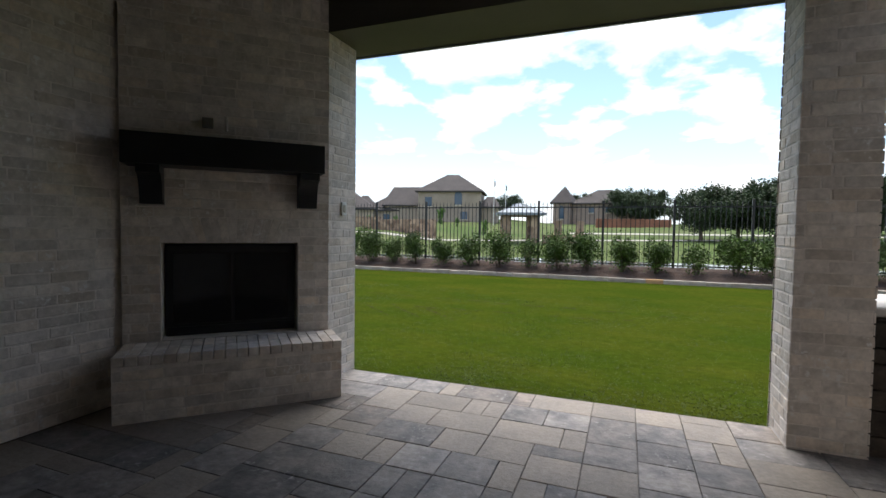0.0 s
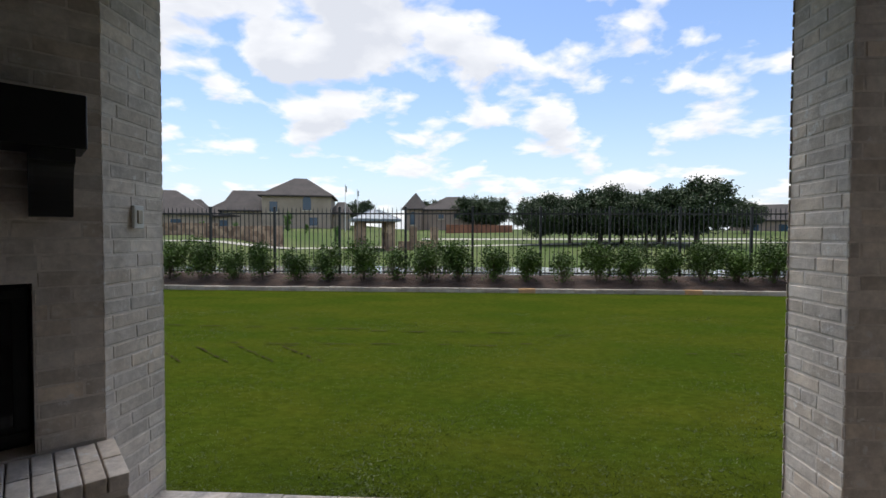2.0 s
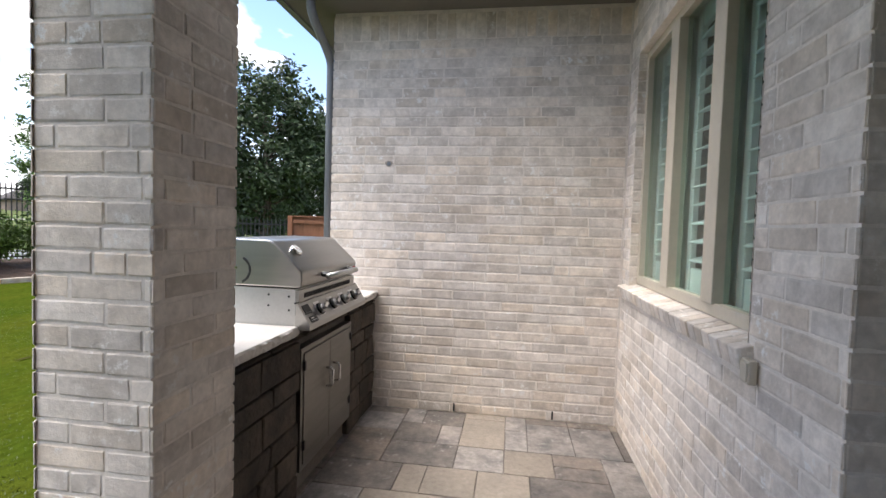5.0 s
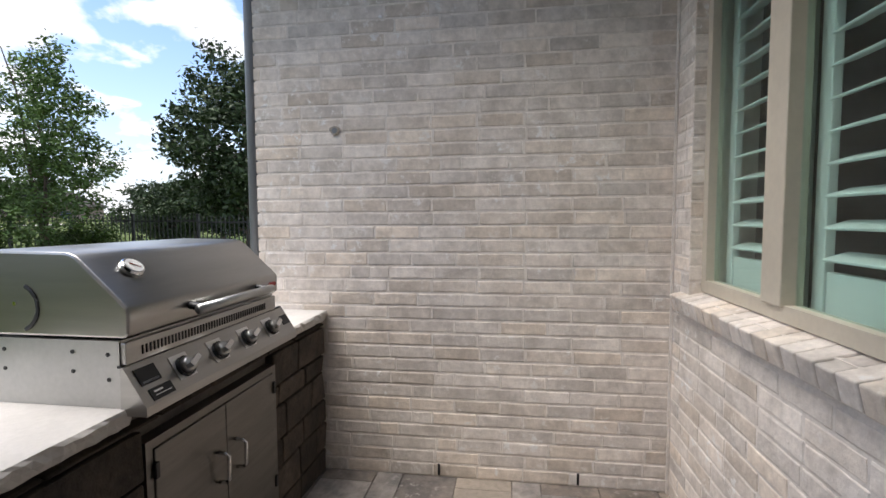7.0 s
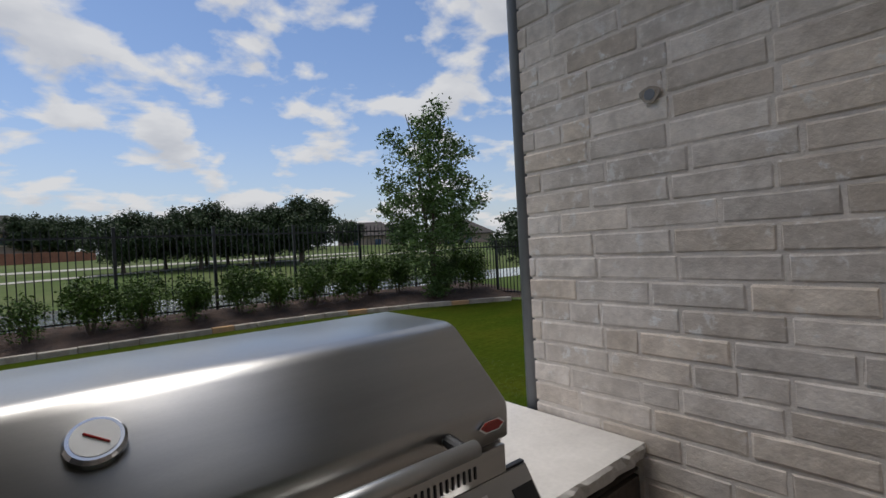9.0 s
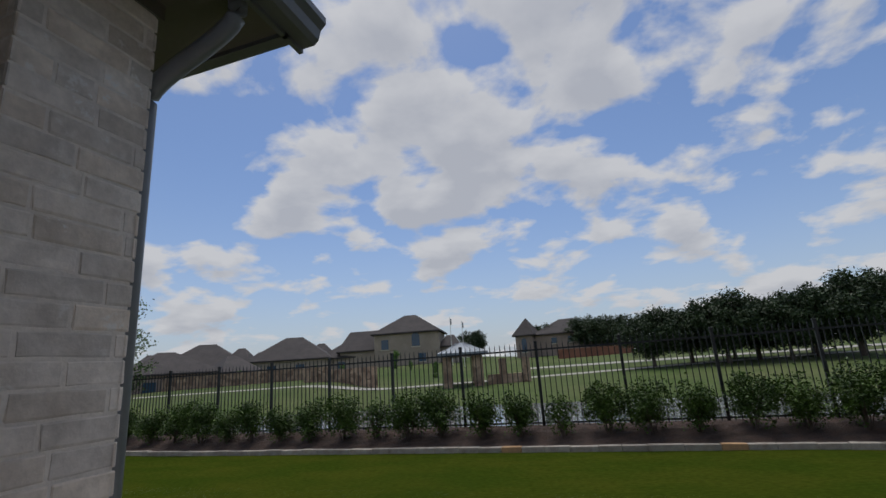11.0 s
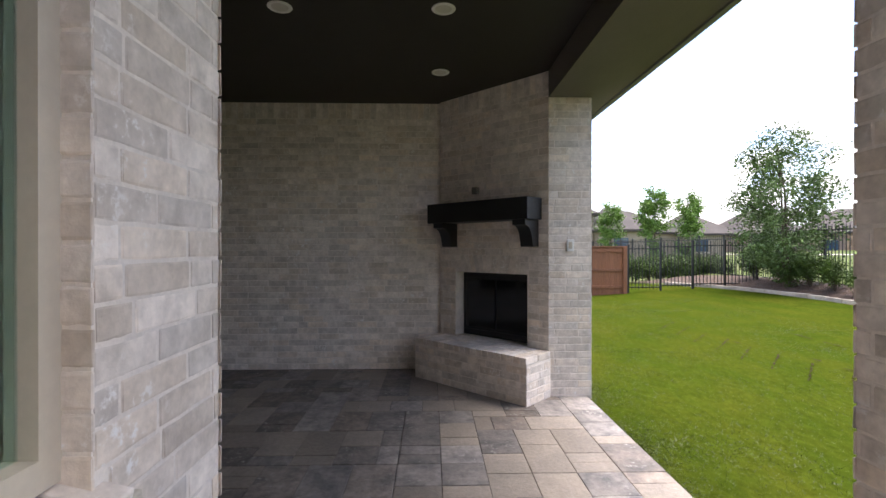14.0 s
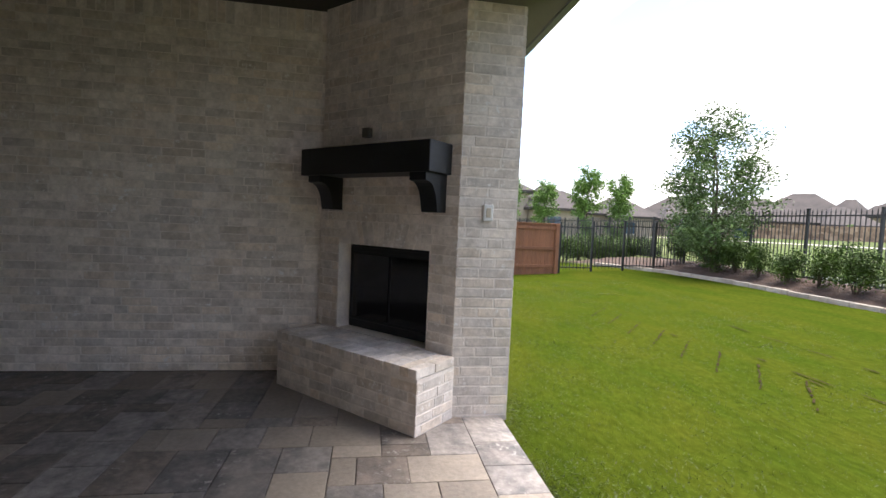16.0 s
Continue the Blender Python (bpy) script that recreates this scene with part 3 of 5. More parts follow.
# ---------------------------------------------------------------- window with shutters
def glazed_window(name, x0, x1, z0, z1, y, bars, slat_gap, label, shutters=True):
    w = thing(name, Matrix.Identity(4), label, "window", kind="structure")
    bm = bmesh.new()
    holed(bm, x0, x1, z0, z1, (x0 + 0.05, x1 - 0.05, z0 + 0.055, z1 - 0.05), y - 0.06, y)
    fr = part("window_frame", bm, CREAM, w, "cream vinyl window frame")
    edges = [x0 + 0.05] + [e for b_ in bars for e in (b_ - 0.062, b_ + 0.062)] + [x1 - 0.05]
    for b_ in bars:
        part("mullion", B(b_ - 0.062, b_ + 0.062, y - 0.065, y + 0.012, z0 + 0.05, z1 - 0.048, 0.004), CREAM, w, "cream vinyl mullion")
    for a, b_ in zip(edges[::2], edges[1::2]):
        g = part("pane", B(a - 0.004, b_ + 0.004, y - 0.042, y - 0.034, z0 + 0.05, z1 - 0.045), GLASS, w, "green tinted glass pane")
        g.visible_shadow = False
        if not shutters:
            continue
        sh = new("shutter")
        sh.parent = w
        tagged(sh, "white plantation shutter behind glass")
        ys = y - 0.10
        for c0, c1 in ((a - 0.03, a + 0.03), (b_ - 0.03, b_ + 0.03)):
            part("stile", B(c0, c1, ys - 0.03, ys, z0 + 0.03, z1 - 0.03, 0.004), WHITE, sh)
        for r0, r1 in ((z0 + 0.02, z0 + 0.17), (z1 - 0.12, z1 - 0.02)):
            part("rail", B(a + 0.041, b_ - 0.041, ys - 0.03, ys, r0, r1, 0.004), WHITE, sh)
        mesh = B(a + 0.045, b_ - 0.045, -0.040, 0.040, -0.005, 0.005, 0.004)
        me = None
        n = int((z1 - z0 - 0.32) / slat_gap)
        for k in range(n):
            zc = z0 + 0.17 + (k + 0.5) * (z1 - z0 - 0.30) / n
            if me is None:
                o = part("slat", mesh, WHITE, sh)
                me = o.data
            else:
                o = new("slat", me)
                o.parent = sh
            o.matrix_basis = pose(0, ys - 0.02, zc, -18, 0, 0)
    return w


glazed_window("window_1", WIN[0], WIN[1], WIN[2] + 0.02, WIN[3], YWIN - 0.058, (4.43, 5.03), 0.095, "cream framed window with white plantation shutters behind")
glazed_window("window_2", BWIN[0], BWIN[1], BWIN[2] + 0.02, BWIN[3], YB - 0.10, (0.45, 1.33), 0.082, "dark window in the patio's back wall", shutters=False)


def rowlock_sill(name, x0, x1, z, y, label):
    """Bricks on edge that slope down and out under a window."""
    s = thing(name, Matrix.Identity(4), label, "window sill", kind="structure")
    me, n = None, int((x1 - x0) / 0.078)
    w = (x1 - x0) / n
    for k in range(n):
        if me is None:
            bm = B(-w / 2 + 0.003, w / 2 - 0.003, -0.13, 0.038, -0.045, 0.032, 0.006)
            o = part("brick", bm, BRICK, s)
            me = o.data
        else:
            o = new("brick", me)
            o.parent = s
        o.matrix_basis = pose(x0 + (k + 0.5) * w, y + random.uniform(-0.003, 0.004), z + random.uniform(-0.002, 0.002), -14, 0, random.uniform(-0.6, 0.6))
    part("bed_mortar", B(x0, x1, y - 0.12, y + 0.012, z - 0.045, z + 0.012), MORTAR, s)


rowlock_sill("window_sill", WIN[0] - 0.04, WIN[1] + 0.12, 1.055, YWIN, "sloping whitewashed brick sill under the window")
rowlock_sill("window_sill_back", BWIN[0] - 0.10, BWIN[1] + 0.10, 0.57, YB, "sloping brick sill under the back window")


# ---------------------------------------------------------------- downspouts
def downspout(name, x, y, top, elbow, label):
    d = thing(name, Matrix.Identity(4), label, "downspout", kind="structure")
    bm = bmesh.new()
    pts = [Vector(elbow), Vector(elbow) + Vector((0, 0, -0.06))]
    a, b_ = Vector(elbow) + Vector((0, 0, -0.06)), Vector((x, y, top))
    for i in range(1, 12):
        t = i / 12
        e = t * t * (3 - 2 * t)
        pts.append(Vector((a.x + (b_.x - a.x) * e, a.y + (b_.y - a.y) * e, a.z + (b_.z - a.z) * t)))
    pts += [b_, Vector((x, y, top - 0.05)), Vector((x, y, -0.02))]
    tube(bm, pts, 0.034, 12)
    part("pipe", bm, SPOUT, d, smooth=True)
    for z in (0.5,):
        part("strap", B(x - 0.034, x + 0.034, y - 0.034, y + 0.034, z, z + 0.025, 0.003), SPOUT, d)


downspout("downspout_1", PX1 - 0.072, 0.037, 2.76, (PX1 + EO - 0.06, 0.10, GZ + 0.02), "grey metal downspout on the brick pillar")
downspout("downspout_2", XW + 0.045, YWING + 0.037, 2.72, (XW - EO + 0.05, YWING + 0.08, GZ + 0.02), "grey metal downspout on the wing's corner")

# ---------------------------------------------------------------- grill counter
CT, CF, CB = 0.935, -0.385, 0.45       # top height, front edge, back edge
GX0, GX1 = 4.435, 5.265                # grill body
counter = thing("grill_counter", Matrix.Identity(4), "brown ledge stone counter base holding a grill", "counter")
part("core", B(PX1, XW - 0.002, CF + 0.07, CB - 0.05, 0, CT - 0.06), JOINT, counter)


def ledge_stones():
    """Irregular ledge stones on the counter's front."""
    rng = random.Random(5)
    z = 0.004
    while z < CT - 0.075:
        h = min(rng.choice((0.07, 0.10, 0.13, 0.16)), CT - 0.068 - z)
        x = PX1 + 0.002
        while x < XW - 0.03:
            w = rng.uniform(0.16, 0.42)
            if x + w > XW - 0.12:
                w = XW - 0.004 - x
            x1 = x + w
            for a, b_ in ([(x, x1)] if z > 0.80 or x1 < 4.51 or x > 5.275 else [(x, min(x1, 4.508)), (max(x, 5.277), x1)]):
                if b_ - a > 0.04:
                    bm = B(a + 0.004, b_ - 0.004, CF + 0.03, CF + 0.09, z + 0.004, z + h - 0.004, 0.008)
                    for v in bm.verts:
                        if v.co.y < CF + 0.06:
                            v.co.y += 0.014 * noise.noise(v.co * 9) - rng.uniform(0, 0.006)
                            v.co.z += 0.005 * noise.noise(v.co * 14)
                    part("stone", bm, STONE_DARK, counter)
            x = x1
        z += h


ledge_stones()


def worktop():
    """Pale concrete slab with a chiselled front edge, cut round the grill."""
    top = thing("worktop", Matrix.Identity(4), "pale cast concrete worktop with a chiselled edge", "worktop")
    for name, x0, x1, y1 in (("slab", PX1 + 0.002, GX0 + 0.012, CB), ("slab", GX1 - 0.012, XW - 0.001, CB), ("back_strip", GX0 + 0.013, GX1 - 0.013, CB)):
        y0 = CF if name == "slab" else 0.27
        bm = bmesh.new()
        nx = max(3, int((x1 - x0) / 0.022))
        rows_ = []
        for i in range(nx + 1):
            x = x0 + (x1 - x0) * i / nx
            rough_ = lambda k: 0.012 * noise.noise((x * 22, k * 3.1, 1.7)) + 0.006 * noise.noise((x * 60, k * 5.1, 4.7))
            ring = [(y1, CT - 0.062), (y1, CT), (y0 + 0.006, CT), (y0 + rough_(1), CT - 0.010), (y0 + 0.006 + rough_(2), CT - 0.03), (y0 + 0.012 + rough_(3), CT - 0.05), (y0 + 0.035, CT - 0.062)]
            rows_.append([bm.verts.new((x, y, z)) for y, z in ring])
        for a, b_ in zip(rows_, rows_[1:]):
            for j in range(7):
                bm.faces.new((a[j], b_[j], b_[(j + 1) % 7], a[(j + 1) % 7]))
        bm.faces.new(rows_[0])
        bm.faces.new(rows_[-1][::-1])
        bmesh.ops.recalc_face_normals(bm, faces=bm.faces)
        part(name, bm, CONCRETE, top)


worktop()

# steel double door in the counter, its shade put into a darker steel colour
doors = thing("access_doors", Matrix.Identity(4), "brushed steel double doors below the grill", "cabinet door")
DX0, DX1, DZ0, DZ1 = 4.51, 5.275, 0.14, 0.80
bm = bmesh.new()
holed(bm, DX0, DX1, DZ0, DZ1, (DX0 + 0.028, DX1 - 0.028, DZ0 + 0.028, DZ1 - 0.028), CF + 0.02, CF + 0.07)
part("door_frame", bm, STEEL_SHADED, doors)
mid = (DX0 + DX1) / 2
for a, b_, hx in ((DX0 + 0.031, mid - 0.002, mid - 0.055), (mid + 0.002, DX1 - 0.031, mid + 0.055)):
    leaf = part("door", B(a, b_, CF + 0.014, CF + 0.04, DZ0 + 0.031, DZ1 - 0.031, 0.003), STEEL_SHADED, doors)
    bm = bmesh.new()
    h0, h1, yy = 0.50, 0.61, CF + 0.012
    tube(bm, [(hx, yy, h0), (hx, yy - 0.03, h0 + 0.002), (hx, yy - 0.04, h0 + 0.012), (hx, yy - 0.04, h1 - 0.012), (hx, yy - 0.03, h1 - 0.002), (hx, yy, h1)], 0.007, 10)
    part("handle", bm, CHROME, leaf, "chrome bow handle", smooth=True)
    for hz in (0.25, 0.68):
        ex = a if a < mid else b_
        part("hinge", B(ex - 0.008, ex + 0.008, CF + 0.006, CF + 0.018, hz, hz + 0.05, 0.002), BLACK_METAL, leaf)

# ---------------------------------------------------------------- grill
GW = 0.79                            # width of the grill before it is set in place
grill = thing("gas_grill", Matrix.Translation((GX0, -0.02, CT - 0.91)) @ Matrix.Diagonal((1.05, 1, 1, 1)), "built in stainless steel gas grill with closed hood", "grill")
bm = bmesh.new()
extrude_outline(bm, [(-0.345, 0.911), (0.265, 0.911), (0.265, 1.098), (-0.345, 1.098)], GW - 0.0, lambda u, v, w: Vector((0.0 + w, u, v)))
body = part("body", bm, STEEL_SIDE, grill, "satin steel grill body")
# holes in the body's side, their dark depth drawn as thin black discs
for py, pz in ((-0.31, 1.06), (-0.20, 1.065), (-0.20, 1.01), (0.02, 1.065), (0.02, 1.01), (-0.31, 0.99)):
    part("rivet", disc(bmesh.new(), (0.0 - 0.0015, py, pz), (1, 0, 0), 0.006, 0.004, 10), BLACK_METAL, body)


def hood():
    prof = [(-0.352, 1.104), (-0.366, 1.115), (-0.368, 1.165)]
    prof += [(-0.368 + 0.012 * (1 - math.cos(a)), 1.165 + 0.03 * math.sin(a)) for a in (0.4, 0.8, 1.1)]
    prof += [(-0.225, 1.318), (-0.212, 1.329), (-0.196, 1.337), (-0.178, 1.341), (0.075, 1.345), (0.10, 1.339), (0.115, 1.322)]
    prof += [(0.145, 1.15), (0.146, 1.104)]
    bm_ = bmesh.new()
    extrude_outline(bm_, prof, GW - 0.0 - 0.006, lambda u, v, w: Vector((0.0 + 0.003 + w, u - 0.008, v)))
    bmesh.ops.bevel(bm_, geom=[e for e in bm_.edges if abs(e.verts[0].co.x - e.verts[1].co.x) < 1e-6], offset=0.008, segments=2, affect="EDGES", profile=0.5)
    return part("hood", bm_, STEEL, grill, "brushed steel grill hood")


lid = hood()
for f in lid.data.polygons:
    f.use_smooth = abs(f.normal.x) < 0.5
part("rear_deck", B(0.0 + 0.004, GW - 0.004, 0.150, 0.262, 1.099, 1.104, 0.002), STEEL_SIDE, body)
# curved slot and its screw on the hood's side
bm = bmesh.new()
tube(bm, [(0.0 + 0.0035, -0.02 + 0.075 * math.cos(a), 1.185 + 0.07 * math.sin(a)) for a in (2.1 + i * 0.27 for i in range(9))], 0.0065, 6)
slot = part("slot", bm, BLACK_METAL, lid, "dark curved slot")
slot.matrix_basis = Matrix.Translation((0.0, 0, 0)) @ Matrix.Diagonal((0.4, 1, 1, 1)) @ Matrix.Translation((-0.0, 0, 0))
part("screw", disc(bmesh.new(), (0.0 + 0.004, -0.02, 1.195), (-1, 0, 0), 0.006, 0.003, 12), CHROME, lid)

# thermometer on the sloping face
ang = math.atan2(1.318 - 1.19, 0.36 - 0.225)
nrm = Vector((0, -math.sin(ang), math.cos(ang))).normalized()
tc = Vector((0.122, -0.276, 1.279)) + nrm * 0.002
bm = bmesh.new()
tube(bm, [tc, tc + nrm * 0.012, tc + nrm * 0.018], [0.035, 0.035, 0.031], 28)
thermo = part("thermometer", bm, CHROME, lid, "round chrome hood thermometer", smooth=False)
part("dial", disc(bmesh.new(), tc + nrm * 0.0182, nrm, 0.0265, 0.0012, 28), WHITE, thermo, "white dial face")
bm = bmesh.new()
tube(bm, [tc + nrm * 0.0205 + Vector((-0.012, 0.006, 0.006)), tc + nrm * 0.0205 + Vector((0.014, -0.008, -0.008))], 0.0015, 6)
part("needle", bm, RED_ENAMEL, thermo, "red needle")

# handle bar
bm = bmesh.new()
tube(bm, [(0.215, -0.425, 1.145), (0.650, -0.425, 1.145)], 0.016, 16)
bar = part("handle", bm, STEEL_SIDE, lid, "round steel hood handle", smooth=True)
for hx in (0.240, 0.625):
    bm = bmesh.new()
    tube(bm, [(hx, -0.36, 1.155), (hx, -0.42, 1.147)], 0.013, 12)
    part("handle_post", bm, BLACK_METAL, bar)
# enamel badge drawn as a plain lozenge
bm = bmesh.new()
bc = Vector((0.735, -0.3765, 1.150))
extrude_outline(bm, [(-0.035, 0), (-0.02, 0.012), (0.02, 0.012), (0.035, 0), (0.02, -0.012), (-0.02, -0.012)], 0.003, lambda u, v, w: bc + Vector((u, -w, v)))
badge = part("badge", bm, CHROME, lid, "small chrome and red badge")
bm = bmesh.new()
extrude_outline(bm, [(-0.029, 0), (-0.017, 0.009), (0.017, 0.009), (0.029, 0), (0.017, -0.009), (-0.017, -0.009)], 0.002, lambda u, v, w: bc + Vector((u, -0.003 - w, v)))
part("enamel", bm, RED_ENAMEL, badge)

# slotted vent strip under the hood
strip = part("vent_strip", B(0.0 + 0.004, GW - 0.004, -0.362, -0.340, 1.030, 1.092, 0.003), STEEL, grill)
slot_me = None
for k in range(46):
    if slot_me is None:
        o = part("vent_slot", B(-0.0028, 0.0028, -0.0035, 0.0, -0.013, 0.013, 0.0012), BLACK_METAL, strip)
        slot_me = o.data
    else:
        o = new("vent_slot", slot_me)
        o.parent = strip
    o.matrix_basis = Matrix.Translation((0.0 + 0.06 + k * 0.0142, -0.3612, 1.06))

# sloping control panel with four knobs
PA, PB_ = Vector((0, -0.356, 1.026)), Vector((0, -0.425, 0.918))
pd = (PB_ - PA).normalized()
pn = Vector((0, pd.z, -pd.y)).normalized()
if pn.y > 0:
    pn = -pn
PX0_, PX1_ = 0.0 - 0.004, GW + 0.06


def on_panel(x, t, out=0.0):
    return Vector((x, 0, 0)) + PA + (PB_ - PA) * t + pn * out


bm = bmesh.new()
extrude_outline(bm, [(-0.35, 1.026), (-0.356, 1.026), (-0.425, 0.918), (-0.425, 0.892), (-0.345, 0.892)], PX1_ - PX0_, lambda u, v, w: Vector((PX0_ + w, u, v)))
panel = part("control_panel", bm, STEEL, grill, "sloping steel control panel")
part("lip", B(PX0_, PX1_, -0.352, -0.340, 1.024, 1.031), BLACK_METAL, panel)


def panel_plate(name, x, t, hw, hh, mat_, parent, out=0.0, label=""):
    bm_ = bmesh.new()
    L_ = (PB_ - PA).length
    pts = [(-hw, -hh), (hw, -hh), (hw, hh), (-hw, hh)]
    extrude_outline(bm_, pts, 0.002, lambda u, v, w: on_panel(x + u, t + v / L_, out + w + 0.0005))
    return part(name, bm_, mat_, parent, label)


def knob(x):
    k = panel_plate("knob", x, 0.48, 0.036, 0.040, BEZEL, panel, label="chrome burner knob on a bezel plate")
    bm_ = bmesh.new()
    c = on_panel(x + 0.004, 0.52, 0.002)
    tube(bm_, [c, c + pn * 0.010], 0.033, 24)
    part("ring", bm_, BLACK_METAL, k)
    bm_ = bmesh.new()
    tube(bm_, [c + pn * 0.009, c + pn * 0.026, c + pn * 0.030], [0.027, 0.024, 0.018], 20)
    part("dial", bm_, STEEL_SIDE, k, smooth=True)
    bm_ = bmesh.new()
    d1 = Vector((1, 0, 0)) * 0.9 - pd * 0.35
    d1.normalize()
    d2 = d1.cross(pn)
    extrude_outline(bm_, [(-0.026, -0.008), (0.026, -0.008), (0.026, 0.008), (-0.026, 0.008)], 0.022, lambda u, v, w: c + pn * (0.026 + w) + d1 * u + d2 * v)
    part("grip", bm_, CHROME, k)


for kx in (0.178, 0.347, 0.516, 0.685):
    knob(kx)


up_ = -pd
PM = Matrix.Identity(4)
for i, ax in enumerate((Vector((1, 0, 0)), up_, pn)):
    PM.col[i][:3] = ax


def panel_m(x, t, out):
    m = PM.copy()
    m.translation = on_panel(x, t, out)
    return m


plate = panel_plate("name_plate", 0.053, 0.34, 0.036, 0.026, BLACK_METAL, panel, label="black name plate")
for k in range(9):
    part("mark", B(-0.0022, 0.0022, -0.0032, 0.0032, 0, 0.0006, m=panel_m(0.053 + (k - 4) * 0.0064, 0.48, 0.0028)), SPOUT, plate)
plate2 = panel_plate("label_plate", 0.068, 0.80, 0.040, 0.018, BLACK_METAL, panel, label="black label plate")
part("text_bar", B(-0.028, 0.004, -0.0028, 0.0028, 0, 0.0006, m=panel_m(0.068, 0.75, 0.0028)), WHITE, plate2)
part("text_bar", B(-0.028, 0.030, -0.0012, 0.0012, 0, 0.0006, m=panel_m(0.068, 0.84, 0.0028)), WHITE, plate2)
panel_plate("label_plate", 0.815, 0.45, 0.030, 0.022, BLACK_METAL, panel)


# open head joints at the foot of the wing wall, and a plugged hole higher up
for wy in (-1.78, -1.02):
    o = tagged(obj("weep_hole", B(XW - 0.003, XW + 0.004, wy - 0.006, wy + 0.006, 0.012, 0.075), BLACK_METAL), "narrow dark weep hole at the foot of the brick wall", "weep hole", "weep holes")
plug = thing("wall_plug", Matrix.Translation((XW, -0.445, 1.945)), "small dark hole with a grey patch in the brick", "wall plug")
part("hole", disc(bmesh.new(), (-0.004, 0, 0), (1, 0, 0), 0.016, 0.006, 14), SPOUT, plug)
bm = bmesh.new()
extrude_outline(bm, [(0.03 * math.cos(a) * (1 + 0.2 * math.sin(3 * a)), 0.024 * math.sin(a)) for a in (i * 0.5236 for i in range(12))], 0.003, lambda u, v, w: Vector((-0.003 + w, u, v)))
part("patch", bm, LIMESTONE, plug)


# ---------------------------------------------------------------- stone edge of the bed
def bed_edge():
    edge = thing("bed_edging", Matrix.Identity(4), "low edging of cut limestone blocks round the planting bed", "edging", kind="structure")
    rng = random.Random(11)
    x = -12.6
    tan_done = False
    while x < 13.2:
        w = rng.uniform(0.38, 0.62)
        y0, y1 = border_y(x), border_y(x + w)
        L_ = math.hypot(w, y1 - y0)
        bm = B(-L_ / 2 + 0.004, L_ / 2 - 0.004, -0.065, 0.075, -0.08, 0.095, 0.012)
        for v in bm.verts:
            v.co += Vector((0, 0.008 * noise.noise(v.co * 6 + Vector((x, 0, 0))), 0.008 * noise.noise(v.co * 5 + Vector((0, x, 0)))))
        mt = LIMESTONE
        if not tan_done and x + w / 2 > 3.1:
            mt, tan_done = TAN_STONE, True
        elif rng.random() < 0.05:
            mt = TAN_STONE
        o = part("stone", bm, mt, edge)
        o.matrix_basis = pose(x + w / 2, (y0 + y1) / 2, lawn_z(x, (y0 + y1) / 2) + rng.uniform(0, 0.012), 0, 0, math.degrees(math.atan2(y1 - y0, w)))
        x += w


TAN_STONE = material("orange_sandstone", (0.50, 0.30, 0.14), 0.85, vary=0.15, scale=6, grain=50, bump=0.5, second=(0.40, 0.25, 0.14))
bed_edge()


# ---------------------------------------------------------------- iron fences
FENCE_Y = 10.13
picket_bm = B(-0.009, 0.009, -0.009, 0.009, 0.0, 1.0)
bmesh.ops.create_cone(picket_bm, cap_ends=True, segments=4, radius1=0.012, radius2=0.0, depth=0.05, matrix=Matrix.Translation((0, 0, 1.02)) @ Matrix.Rotation(radians(45), 4, "Z"))
picket_me = bpy.data.meshes.new("picket")
picket_bm.to_mesh(picket_me)
picket_me.materials.append(BLACK_METAL)
post_bm = B(-0.03, 0.03, -0.03, 0.03, 0.0, 1.0)
box(post_bm, -0.037, 0.037, -0.037, 0.037, 1.0, 1.018, 0.006)
post_me = bpy.data.meshes.new("post")
post_bm.to_mesh(post_me)
post_me.materials.append(BLACK_METAL)


def iron_fence(name, a, b_, zf, height, label, step=1.815, first=0.0, gap=0.1135, group="iron fences"):
    """Posts, rails and pointed pickets from a to b_; zf gives the ground's height."""
    a, b_ = Vector(a), Vector(b_)
    d = b_ - a
    L_ = d.length
    d.normalize()
    turn = math.degrees(math.atan2(d.y, d.x))
    f = thing(name, Matrix.Identity(4), label, "fence", group)
    s = first
    stops = []
    while s <= L_ + 0.01:
        stops.append(s)
        s += step
    for s in stops:
        p = a + d * s
        o = new("post", post_me)
        o.parent = f
        o.matrix_basis = pose(p.x, p.y, zf(p.x, p.y) - 0.05, 0, 0, turn) @ Matrix.Diagonal((1, 1, height + 0.05, 1))
    ends = ([0.0] if first > 0.3 else []) + stops + ([L_] if L_ - stops[-1] > 0.3 else [])
    for s0, s1 in zip(ends, ends[1:]):
        p, q = a + d * s0, a + d * s1
        z0 = zf((p.x + q.x) / 2, (p.y + q.y) / 2)
        for rz in (0.13, height - 0.16):
            o = part("rail", B(s0 + 0.03, s1 - 0.03, -0.018, 0.018, rz - 0.018, rz + 0.018), BLACK_METAL, f)
            o.matrix_basis = pose(a.x, a.y, z0, 0, 0, turn)
        n = int((s1 - s0) / gap)
        for k in range(1, n):
            s = s0 + (s1 - s0) * k / n
            c = a + d * s
            o = new("picket", picket_me)
            o.parent = f
            o.matrix_basis = pose(c.x, c.y, z0 + 0.05, 0, 0, turn) @ Matrix.Diagonal((1, 1, height - 0.10, 1))
    return f


def back_z(x, y):
    return 0.34


def side_z(x, y):
    return lawn_z(x, y) + 0.02


